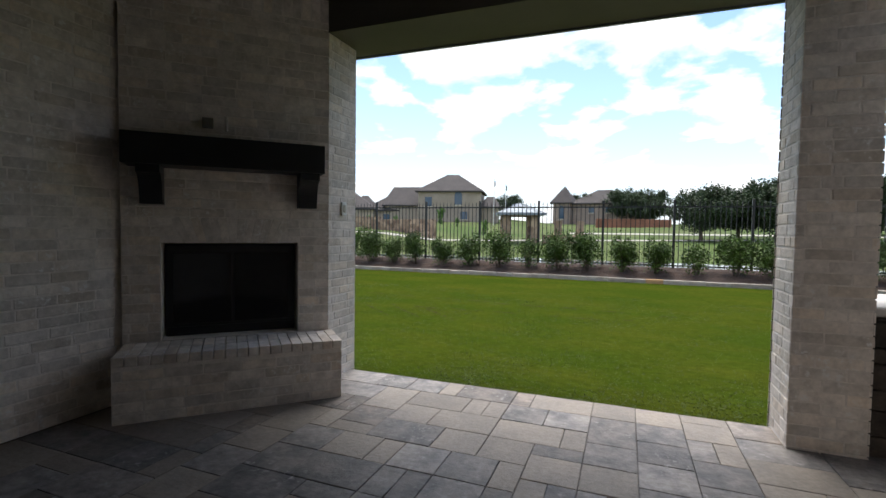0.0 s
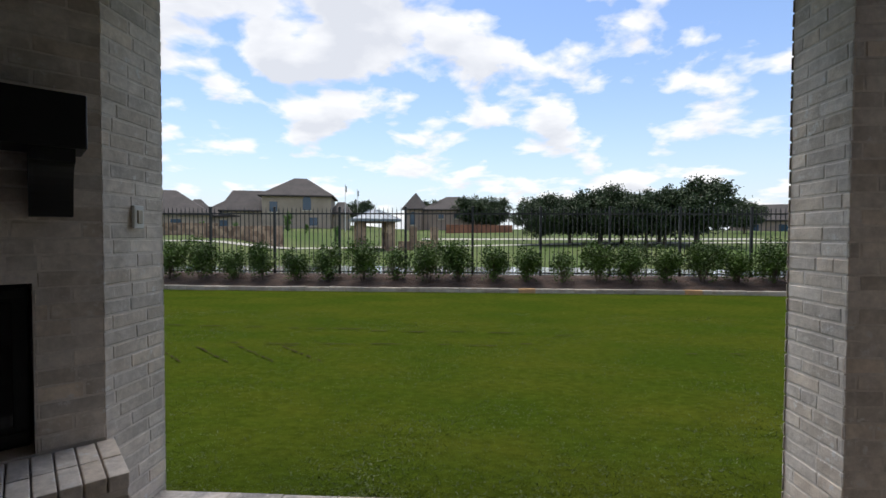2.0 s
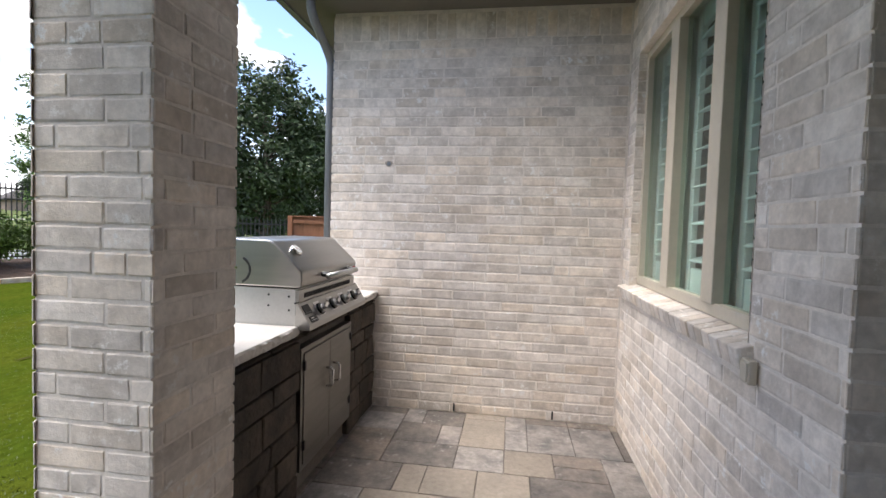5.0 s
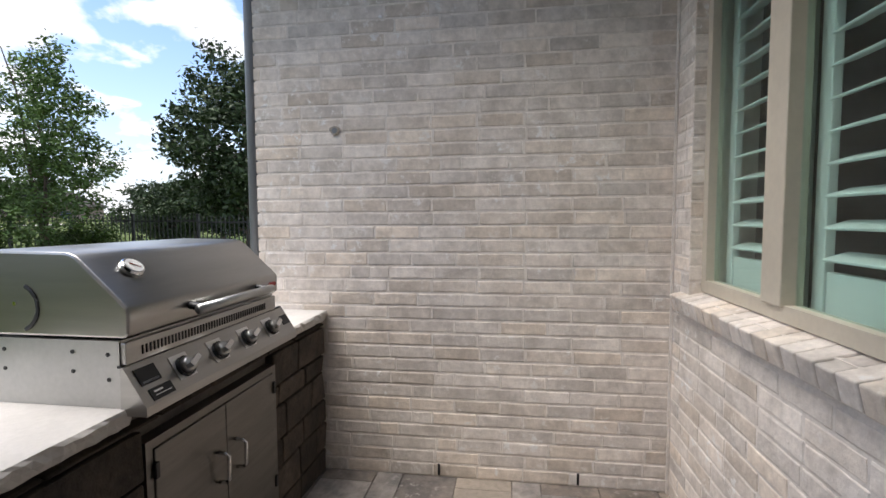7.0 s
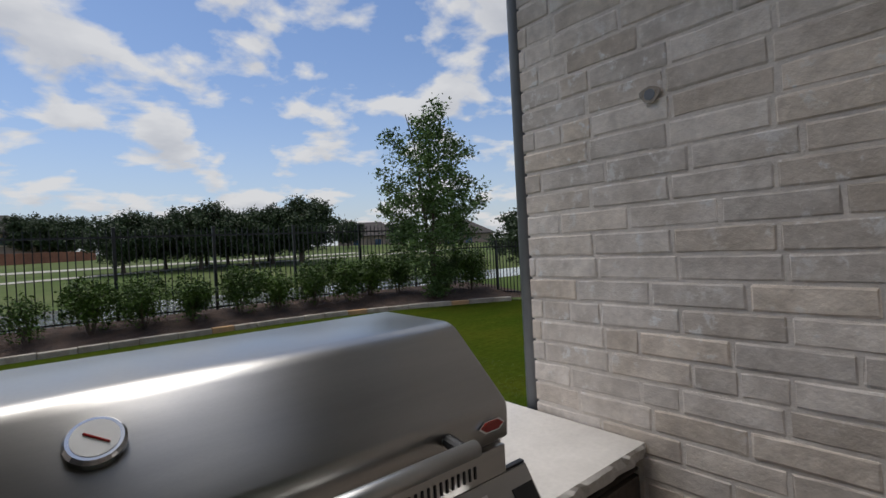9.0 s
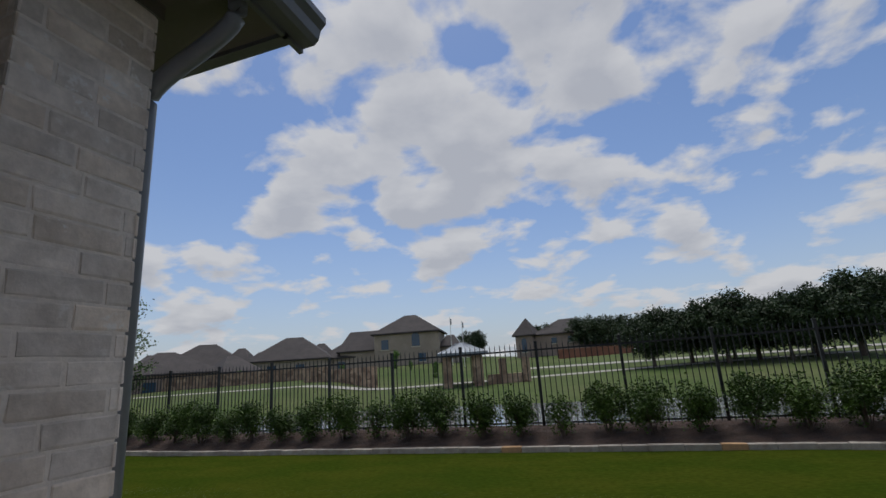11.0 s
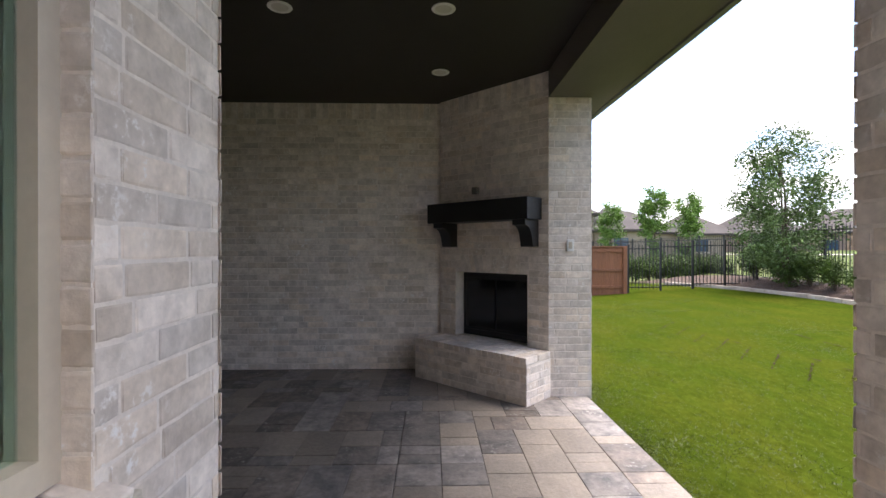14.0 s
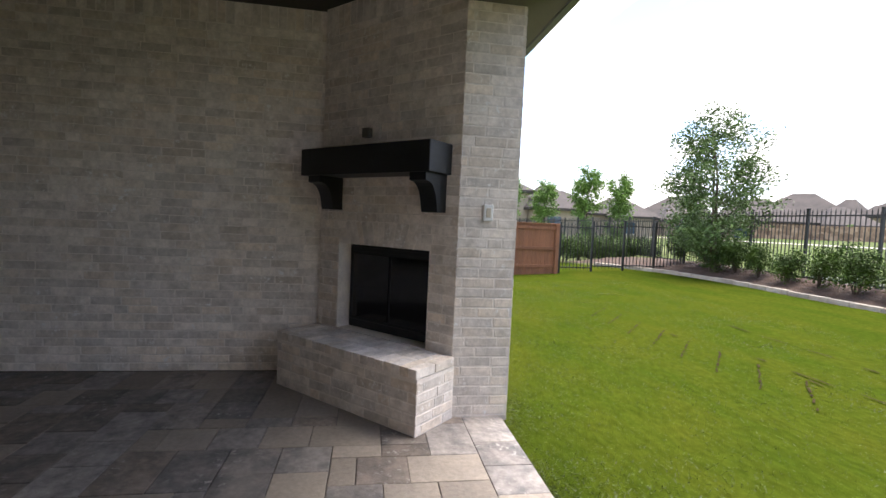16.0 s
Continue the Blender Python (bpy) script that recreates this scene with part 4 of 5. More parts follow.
SXL, SXR = -10.9, 14.0
iron_fence("iron_fence", (SXL - 0.9, FENCE_Y, 0), (SXR, FENCE_Y, 0), back_z, 1.875, "black iron picket fence behind the shrubs", first=(3.65 - (SXL - 0.9)) % 1.815)
iron_fence("iron_fence", (-34, FENCE_Y + 0.4, 0), (SXL - 1.0, FENCE_Y + 0.02, 0), back_z, 1.70, "black iron picket fence of the next garden", gap=0.13)
iron_fence("iron_fence", (SXL, 4.95, 0), (SXL, 9.6, 0), side_z, 1.58, "black iron side fence with a gate beside the cedar fence", step=1.1)
iron_fence("iron_fence", (SXR, 4.45, 0), (SXR, FENCE_Y - 0.1, 0), side_z, 1.50, "black iron side fence beside the cedar fence", step=1.8)


def cedar_fence(x, y0, y1, top, face):
    f = thing("cedar_fence", Matrix.Identity(4), "reddish cedar board fence with posts and rails", "fence", "cedar fences")
    n = int((y1 - y0) / 0.142)
    me = None
    z0 = -0.12
    for k in range(n):
        if me is None:
            o = part("board", B(-0.009, 0.009, -0.069, 0.069, 0, top - z0, 0.002), CEDAR, f)
            me = o.data
        else:
            o = new("board", me)
            o.parent = f
        o.matrix_basis = pose(x, y0 + (k + 0.5) * (y1 - y0) / n, z0 + random.uniform(-0.005, 0.005), 0, 0, 0)
    xf = x + 0.03 * face
    for z in (0.22, 0.78, top - 0.12):
        part("rail", B(xf - 0.02, xf + 0.02, y0, y1, z - 0.045, z + 0.045, 0.003), CEDAR, f)
    for y in np.arange(y1 - 0.07, y0, -1.95):
        part("post", B(xf - 0.055, xf + 0.075 * 1, float(y) - 0.06, float(y) + 0.06, -0.1, top + 0.01, 0.004), CEDAR, f)
    part("cap", B(x - 0.07, x + 0.07, y0, y1, top, top + 0.03, 0.003), CEDAR, f)


cedar_fence(SXL + 0.1, -3.0, 4.85, 1.55, 1)
cedar_fence(SXR - 0.1, -3.0, 4.40, 1.62, -1)


# ---------------------------------------------------------------- foliage
def leaf_quad(verts, faces, c, size, rng):
    a = Vector((rng.gauss(0, 1), rng.gauss(0, 1), rng.gauss(0, 1) * 0.7)).normalized()
    b_ = a.cross(Vector((rng.gauss(0, 1), rng.gauss(0, 1), rng.gauss(0, 1)))).normalized()
    s = size * rng.uniform(0.65, 1.3)
    n = a.cross(b_) * s * 0.18
    i = len(verts)
    verts += [c - a * s, c + b_ * s * 0.48 + n, c + a * s, c - b_ * s * 0.48 + n]
    faces += [(i, i + 1, i + 2, i + 3)]


def leaves_object(name, verts, faces, mat_, parent, label=""):
    me = bpy.data.meshes.new(name)
    me.from_pydata([tuple(v) for v in verts], [], faces)
    me.materials.append(mat_)
    o = new(name, me)
    o.parent = parent
    o["kind"] = "stuff"
    return tagged(o, label)


def shrub_proto(seed, r, h, leaves, group, label, mat_=None, leaf=0.034):
    rng = random.Random(seed)
    s = thing("shrub", pose(0, 0, 0), label, "shrub", group)
    bm = bmesh.new()
    tips = []
    for k in range(11):
        a = rng.uniform(0, 6.28)
        lean = rng.uniform(0.15, 0.9) * r
        top = Vector((math.cos(a) * lean, math.sin(a) * lean, h * rng.uniform(0.6, 0.98)))
        m_ = Vector((top.x * 0.45, top.y * 0.45, top.z * 0.5))
        tube(bm, [(0.03 * math.cos(a), 0.03 * math.sin(a), -0.05), m_, top], [0.011, 0.008, 0.003], 5)
        for j in range(7):
            t = 0.3 + 0.7 * j / 6
            p = m_.lerp(top, (t - 0.3) / 0.7) if t > 0.4 else m_ * (t / 0.4)
            tips.append(p + Vector((rng.gauss(0, 0.35 * r), rng.gauss(0, 0.35 * r), rng.gauss(0, 0.06))))
    part("branchwork", bm, BARK, s)
    verts, faces = [], []
    for k in range(leaves):
        c = rng.choice(tips)
        p = c + Vector((rng.gauss(0, 0.075), rng.gauss(0, 0.075), rng.gauss(0, 0.08)))
        q = Vector((p.x / (r * 1.15), p.y / (r * 1.15), (p.z - h * 0.52) / (h * 0.56)))
        if q.length > 1.0 and rng.random() < 0.8:
            p = Vector((q.normalized().x * r * 1.1, q.normalized().y * r * 1.1, h * 0.52 + q.normalized().z * h * 0.54)) * rng.uniform(0.93, 1.03)
        leaf_quad(verts, faces, p, leaf, rng)
    leaves_object("foliage", verts, faces, mat_ or LEAF_SHRUB, s)
    return s


def bed_z(x, y):
    y0 = border_y(x)
    return lawn_z(x, y0) + 0.06 + 0.26 * smooth01(0, 9, 12 * (y - y0) / (10.35 - y0))


rng = random.Random(3)
protos = [shrub_proto(21, 0.41, 1.0, 3200, "shrubs along the fence", "full rounded green shrub in the mulched bed"),
          shrub_proto(22, 0.38, 0.93, 2800, "shrubs along the fence", "full rounded green shrub in the mulched bed"),
          shrub_proto(23, 0.34, 0.86, 1300, "shrubs along the fence", "thin open green shrub in the mulched bed"),
          shrub_proto(24, 0.43, 1.04, 3500, "shrubs along the fence", "full rounded green shrub in the mulched bed")]
SHRUBS = [(-3.6 + 0.855 * k) for k in range(16)]
kinds = (0, 1, 1, 3, 2, 3, 0, 1, 1, 2, 0, 3, 1, 0, 1, 3)
first = set()


def put_shrub(k, x, y, s=1.0):
    m_ = pose(x, y, bed_z(x, y) - 0.01, 0, 0, rng.uniform(0, 360))
    if k not in first:
        first.add(k)
        protos[k].matrix_basis = m_ @ Matrix.Diagonal((s, s, s, 1))
    else:
        o = copy_thing(protos[k], m_)
        o.scale = (s, s, s)


for k, x in zip(kinds, SHRUBS):
    put_shrub(k, x + rng.uniform(-0.06, 0.06), 9.45 + rng.uniform(-0.05, 0.05), rng.uniform(0.92, 1.06))
for x in (-4.45, -5.3, -6.2, -7.05, -7.9, -8.75):
    put_shrub(rng.choice((0, 1, 3)), x, 9.45, rng.uniform(0.9, 1.05))
for x, y in ((10.05, 9.3), (10.8, 9.5), (11.6, 9.4), (12.9, 8.9), (13.4, 8.5), (-10.1, 9.75), (-11.2, 9.5)):
    put_shrub(3, x, y, rng.uniform(0.95, 1.15))
# clipped hedges beyond the side gate
for hx in range(11):
    o = copy_thing(protos[3], pose(-15.4 + rng.uniform(-0.1, 0.1), 4.6 + hx * 0.62, 0.0, 0, 0, rng.uniform(0, 360)))
    o.scale = (1.25, 1.25, 1.15)
    tagged(o, "dense dark hedge plant beyond the side gate", "hedge", "hedge beyond the gate")


def tree(name, seed, h, r, base, leaves, size, mat_, trunk, limbs, label, group, clumps=90, spread=0.33, shape=1.0, stems=1, cat="tree"):
    """A tapered trunk or several, limbs, and a crown of leaf clumps with gaps."""
    rng_ = random.Random(seed)
    t = thing(name, pose(0, 0, 0), label, cat, group)
    bm = bmesh.new()
    tops = []
    for k in range(stems):
        off = Vector((rng_.uniform(-0.14, 0.14), rng_.uniform(-0.14, 0.14), 0)) * (stems > 1)
        pts, rad = [], []
        lean = Vector((rng_.uniform(-0.5, 0.5), rng_.uniform(-0.5, 0.5), 0)) * r * (0.6 if stems > 1 else 0.15)
        for i in range(7):
            f = i / 6
            pts.append(off + lean * f * f + Vector((rng_.gauss(0, 0.02 * h * f * 0.5), rng_.gauss(0, 0.02 * h * f * 0.5), -0.1 + h * 0.92 * f)))
            rad.append(trunk * (1 - 0.9 * f) * (1.25 if i == 0 else 1.0) + 0.006)
        tube(bm, pts, rad, 8)
        tops.append(pts)
    part("trunk", bm, BARK, t)
    centres = []
    mid_z, half = (h + base) / 2, (h - base) / 2
    bm = bmesh.new()
    for k in range(limbs):
        pts = rng_.choice(tops)
        f = rng_.uniform(base / h * 0.7, 0.85)
        i = min(5, int(f * 6))
        p = pts[i].lerp(pts[i + 1], f * 6 - i)
        a = rng_.uniform(0, 6.28)
        zt = min(h * 0.97, p.z + rng_.uniform(0.05, 0.35) * h * 0.6)
        w = r * math.sqrt(max(0.05, 1 - ((zt - mid_z) / half) ** 2)) * rng_.uniform(0.55, 0.98)
        tip = Vector((p.x * 0.4 + math.cos(a) * w, p.y * 0.4 + math.sin(a) * w, zt))
        m_ = p.lerp(tip, 0.5) + Vector((0, 0, -0.04 * h * rng_.random()))
        rr = max(0.008, trunk * 0.33 * (1 - 0.6 * f))
        tube(bm, [p, m_, tip], [rr, rr * 0.6, rr * 0.15], 5)
        centres += [m_, m_.lerp(tip, 0.5), tip, tip]
    part("branchwork", bm, BARK, t)
    while len(centres) < clumps:
        v = Vector((rng_.gauss(0, 1), rng_.gauss(0, 1), rng_.gauss(0, 1))).normalized() * rng_.uniform(0.45, 1.0)
        taper = 1.0 - 0.45 * max(0.0, v.z) * shape
        centres.append(Vector((v.x * r * taper, v.y * r * taper, mid_z + v.z * half)))
    verts, faces = [], []
    for k in range(leaves):
        c = centres[k % len(centres)]
        g = spread * (0.6 + 0.4 * ((k * 7919) % 97) / 97)
        leaf_quad(verts, faces, c + Vector((rng_.gauss(0, g), rng_.gauss(0, g), rng_.gauss(0, g * 0.75))), size, rng_)
    leaves_object("crown", verts, faces, mat_, t)
    return t


def put(t, x, y, z, turn=0.0, s=1.0):
    t.matrix_basis = pose(x, y, z, 0, 0, turn) @ Matrix.Diagonal((s, s, s, 1))


def again(t, x, y, z, turn=0.0, s=1.0):
    o = copy_thing(t, pose(x, y, z, 0, 0, turn))
    o.scale = (s, s, s)
    return o


ta = tree("young_tree", 41, 5.3, 1.7, 0.3, 15500, 0.056, LEAF_TREE, 0.045, 46, "young multi stemmed tree with small sparse leaves", "young trees in the bed", clumps=400, spread=0.19, stems=3)
put(ta, -9.5, 9.3, 0.24, 40, 0.97)
tb = tree("young_tree", 47, 5.3, 1.4, 0.2, 13500, 0.054, LEAF_TREE, 0.045, 44, "slender two stemmed tree with small sparse leaves", "young trees in the bed", clumps=320, spread=0.16, stems=2)
put(tb, 12.2, 8.55, 0.22, 200)
# lower twiggy skirts of both trees
for k, (x, y) in enumerate(((-9.3, 9.2), (12.3, 8.5))):
    o = copy_thing(protos[2], pose(x, y, 0.28, 0, 0, 70 * k))
    o.scale = (1.05, 1.05, 0.9)
    tagged(o, "loose twiggy shrub at the foot of the tree")

oak = tree("oak_tree", 51, 7.0, 4.1, 1.2, 15000, 0.17, LEAF_DARK, 0.22, 22, "broad dark live oak in the park", "oak grove", clumps=230, spread=0.42, shape=0.2)
oak2 = tree("oak_tree", 52, 6.5, 3.9, 1.2, 14000, 0.17, LEAF_DARK, 0.2, 20, "broad dark live oak in the park", "oak grove", clumps=220, spread=0.42, shape=0.1)
put(oak, 9.0, 46, ground_z(9.0, 46), 0, 0.74)
put(oak2, 12.4, 48, ground_z(12, 48), 0, 0.78)
for k, (x, y, s, w) in enumerate(((14.8, 45.5, 0.86, 0), (17.6, 47.5, 0.80, 1), (19.4, 45.5, 0.80, 1), (21.6, 46.5, 0.82, 0), (24.0, 45.0, 0.95, 0), (16.5, 51, 0.8, 1), (22.8, 51, 0.8, 0))):
    again((oak, oak2)[w], x, y, ground_z(x, y), 77 * k, s)
for k, (x, y, s) in enumerate(((2.2, 88, 1.0), (5.8, 84, 0.95), (-3.5, 92, 0.9), (-7.0, 95, 0.9), (40, 80, 0.9), (46, 76, 0.8), (54, 70, 0.8), (62, 66, 0.9), (33, 92, 0.8), (-20, 92, 0.8))):
    again(oak2, x, y, ground_z(x, y), 131 * k, s)
elm = tree("elm_tree", 55, 8.3, 3.0, 1.3, 20000, 0.115, LEAF_DARK, 0.2, 44, "tall dark leafy tree beyond the side fence", "trees beyond the side fence", clumps=420, spread=0.3, shape=1.0)
put(elm, 20.6, 8.7, -0.1, 0)
again(elm, 27.5, 9.2, -0.1, 80, 0.92)
for k, (x, y, s) in enumerate(((27, 17.5, 0.62), (32, 15, 0.66), (36, 20, 0.7), (44, 28, 0.8))):
    again(oak, x, y, ground_z(x, y), 50 * k, s)
pear = tree("street_tree", 58, 5.5, 0.95, 1.1, 5200, 0.085, LEAF_PEAR, 0.07, 26, "young bright green street tree", "street trees", clumps=110, spread=0.22, shape=1.3)
put(pear, -24.5, 9.6, 0.1, 0, 0.85)
for k, (x, y, s) in enumerate(((-25.0, 12.6, 1.06), (-25.5, 15.0, 1.0), (-22.5, 6.4, 0.95), (-30, 24, 0.9))):
    again(pear, x, y, 0.1, 90 * k, s)


# ---------------------------------------------------------------- far buildings
def hip(bm, x0, x1, y0, y1, z0, z1, inset):
    """A hipped roof with eaves thickness."""
    ridge0, ridge1 = x0 + inset, x1 - inset
    ym = (y0 + y1) / 2
    lo = [bm.verts.new(p) for p in ((x0, y0, z0), (x1, y0, z0), (x1, y1, z0), (x0, y1, z0))]
    el = [bm.verts.new((v.co.x, v.co.y, z0 - 0.22)) for v in lo]
    r0, r1 = bm.verts.new((ridge0, ym, z1)), bm.verts.new((ridge1, ym, z1))
    for q in ((lo[0], lo[1], r1, r0), (lo[1], lo[2], r1), (lo[2], lo[3], r0, r1), (lo[3], lo[0], r0)):
        bm.faces.new(q)
    for i in range(4):
        bm.faces.new((el[i], el[(i + 1) % 4], lo[(i + 1) % 4], lo[i]))
    bm.faces.new(el[::-1])
    return bm


def house(x, y, z, turn, blocks, wall_mat, label, windows=()):
    h = thing("house", pose(x, y, z, 0, 0, turn), label, "house", "houses beyond the park")
    for x0, x1, y0, y1, ze, zr, inset in blocks:
        part("wall", B(x0, x1, y0, y1, -1.5, ze), wall_mat, h)
        part("roof", hip(bmesh.new(), x0 - 0.5, x1 + 0.5, y0 - 0.5, y1 + 0.5, ze + 0.05, zr, inset), SHINGLE, h, "brown shingle hip roof")
    for wx, wy, w0, w1, arch in windows:
        pts = [(-wx / 2 * 0 + wy - wx / 2, w0), (wy + wx / 2, w0), (wy + wx / 2, w1)]
        if arch:
            pts += [(wy + wx / 2 * math.cos(a), w1 + wx / 2 * math.sin(a)) for a in (math.pi * i / 8 for i in range(1, 8))]
        pts += [(wy - wx / 2, w1)]
        y_front = min(b_[2] for b_ in blocks if b_[0] <= wy <= b_[1])
        bm = bmesh.new()
        extrude_outline(bm, pts, 0.12, lambda u, v, w: Vector((u, y_front + 0.04 - w, v)))
        wn = part("window", bm, GLASS_DARK, h, "dark blue window")
        part("sill", B(wy - wx / 2 - 0.1, wy + wx / 2 + 0.1, y_front - 0.16, y_front - 0.001, w0 - 0.18, w0 - 0.02), CREAM, wn)
    return h


zh = ground_z(-27, 74)
house(-26.8, 72, zh, 12, [(-4.6, 6.2, 0, 9, 5.2, 8.5, 4.9), (-11.0, -4.7, 1.5, 10, 2.8, 6.4, 1.0), (6.3, 9.0, 2, 8, 2.6, 4.6, 1.2)], STUCCO, "large tan two storey house with brown roof",
      [(1.3, 2.4, 2.9, 4.5, True), (1.2, -2.8, 2.6, 4.2, False), (1.2, 3.4, 0.4, 1.7, False)])
house(-5.6, 88, ground_z(-5, 88), -8, [(-1.5, 8.5, 0, 9, 3.9, 6.7, 4.2), (-4.8, -1.6, -1.5, 3, 4.0, 7.2, 2.0), (8.6, 12, 1, 8, 2.6, 4.6, 1.6)], STUCCO_PINK, "rosy two storey house with a pointed turret roof",
      [(1.0, 2.0, 2.2, 3.2, False), (1.0, 5.0, 2.2, 3.2, False), (0.9, -3.2, 1.0, 3.0, True)])
for hx, hy, tn, lb, mt in ((-58, 62, 35, "long low tan house with dark hip roof", STUCCO), (-44, 66, 25, "low tan house with dark hip roof", STUCCO), (-36, 76, 15, "low tan house behind others", STUCCO_PINK), (-70, 50, 45, "low tan house with a broad dark roof", STUCCO)):
    house(hx, hy, ground_z(hx, hy) - 0.6, tn, [(-7, 6, 0, 11, 3.0, 7.0, 5.6), (6.1, 11, 2, 9, 2.9, 5.2, 2.4), (-11.0, -7.1, 1, 8, 2.8, 5.6, 1.9)], mt, lb, [(1.4, -3, 0.9, 2.2, False), (1.4, 1.5, 0.9, 2.2, False), (1.2, 8, 0.9, 2.2, False)])
for hx, hy, tn, lb, mt in ((-46, 46, 60, "rosy brick house with wide brown hip roof", STUCCO_PINK), (-50, 22, 80, "tan house with brown hip roof across the street", STUCCO), (-38, 8, 85, "tan two storey house with gabled brown roof", STUCCO), (-58, 34, 70, "brown roofed house behind the street trees", STUCCO_PINK)):
    house(hx, hy, 0.2, tn, [(-6, 5, 0, 9, 3.1 if hy > 9 else 4.4, 6.0 if hy > 9 else 7.4, 5.0), (5.1, 9.5, -1.5, 7, 2.9, 5.2, 2.1)], mt, lb, [(1.4, -3, 0.9, 2.2, False), (1.4, 1.0, 0.9, 2.2, False), (1.2, 7, 0.9, 2.2, False)])
for hx, hy in ((58, 88), (72, 74)):
    house(hx, hy, ground_z(hx, hy) - 1, -30, [(-7, 7, 0, 10, 3.0, 6.2, 5)], STUCCO_PINK, "far low house past the grove", [(1.4, -3, 0.9, 2.2, False), (1.4, 1.5, 0.9, 2.2, False)])

# gazebo with stone piers
gz = ground_z(-6.6, 38.5)
gazebo = thing("gazebo", pose(-6.6, 38.5, gz, 0, 0, 18), "stone park pavilion with a blue grey metal roof", "gazebo")
for gx in (-1.25, 1.25):
    for gy in (-1.25, 1.25):
        part("pier", B(gx - 0.38, gx + 0.38, gy - 0.38, gy + 0.38, -0.3, 2.35, 0.02), RUBBLE, gazebo)
for a0, a1, b0, b1 in ((-1.6, 1.6, -1.5, -1.2), (-1.6, 1.6, 1.2, 1.5), (-1.5, -1.2, -1.19, 1.19), (1.2, 1.5, -1.19, 1.19)):
    part("beam", B(a0, a1, b0, b1, 2.35, 2.62), RUBBLE, gazebo)
bm = hip(bmesh.new(), -2.1, 2.1, -2.1, 2.1, 2.66, 3.55, 2.0)
groof = part("roof", bm, ROOF_METAL, gazebo, "standing seam metal roof")
for k in range(-4, 5):
    bm = bmesh.new()
    tube(bm, [(k * 0.45, -2.1, 2.68), (k * 0.1, -0.2, 3.50)], 0.025, 4)
    part("seam", bm, ROOF_METAL, groof)
part("low_wall", B(2.0, 5.2, -1.2, -0.8, -0.3, 0.75, 0.02), RUBBLE, gazebo)
for gx in (3.3, 5.2):
    part("pier", B(gx - 0.3, gx + 0.3, -1.3, -0.7, -0.3, 2.0, 0.02), RUBBLE, gazebo)


def screen_wall(name, a, b_, z0, h, mat_, label):
    a, b_ = Vector(a), Vector(b_)
    d = b_ - a
    o = structure(name, B(0, d.length, -0.2, 0.2, -0.8, h, 0.02), mat_, label, "wall")
    o.matrix_basis = pose(a.x, a.y, z0, 0, 0, math.degrees(math.atan2(d.y, d.x)))


screen_wall("park_wall_1", (-26, 44), (-15.5, 40), ground_z(-20, 42), 1.3, RUBBLE, "rubble stone park wall")
screen_wall("park_wall_2", (-46, 44), (-27, 50), ground_z(-36, 46), 1.5, RUBBLE, "long rubble stone park wall")
screen_wall("park_wall_3", (-2, 74), (9, 78), ground_z(4, 76), 1.3, RED_WALL, "red brick screen wall far off")


def strip(name, pts, width, label, lift=0.03):
    bm_ = bmesh.new()
    rows_ = []
    for i, p in enumerate(pts):
        p0, p1 = Vector(pts[max(0, i - 1)]), Vector(pts[min(len(pts) - 1, i + 1)])
        d = (p1 - p0).normalized()
        n_ = Vector((-d.y, d.x))
        rows_.append([bm_.verts.new((*(Vector(p) + n_ * w), ground_z(*(Vector(p) + n_ * w)) + lift)) for w in (-width / 2, 0, width / 2)])
    for a, b_ in zip(rows_, rows_[1:]):
        for j in range(2):
            bm_.faces.new((a[j], a[j + 1], b_[j + 1], b_[j]))
    bmesh.ops.recalc_face_normals(bm_, faces=bm_.faces)
    structure(name, bm_, PATH_STONE, label, "path")


strip("park_path", [(-60 + 2 * i, 30 + 0.22 * (i * 2) + 1.2 * math.sin(i * 0.2)) for i in range(60)], 1.6, "pale concrete path through the park", 0.05)
strip("park_path_2", [(-4 + 2 * i, 55 + 0.15 * i) for i in range(22)], 3.0, "pale gravel drive in the park", 0.05)
strip("street", [(-27 - 0.02 * i, -20 + 2.2 * i) for i in range(16)], 5.5, "pale concrete street beyond the side gate", 0.06)

# small dark shrubs and two flag poles before the tan house
fl = thing("flag_pole", pose(-17.5, 70, ground_z(-17.5, 70)), "white flag pole with a furled flag", "flag pole", "flag poles")
bm = bmesh.new()
tube(bm, [(0, 0, -0.2), (0, 0, 7.4)], [0.06, 0.035], 8)
part("pole", bm, WHITE, fl)
part("flag", B(0.05, 0.24, -0.04, 0.04, 6.2, 7.1, 0.03), ROOF_METAL, fl)
again(fl, -15.6, 70, ground_z(-15.6, 70), 10, 0.93)
for k, (x, y, s) in enumerate(((-23.5, 62, 0.62), (-13.2, 50, 0.42), (-25, 50, 0.36), (-30, 52, 0.36), (-19.5, 58, 0.3), (-40, 50, 0.4))):
    o = again(pear, x, y, ground_z(x, y) - 0.8 * s, 33 * k, s)
    tagged(o, "small dark evergreen in the park", group="park evergreens")


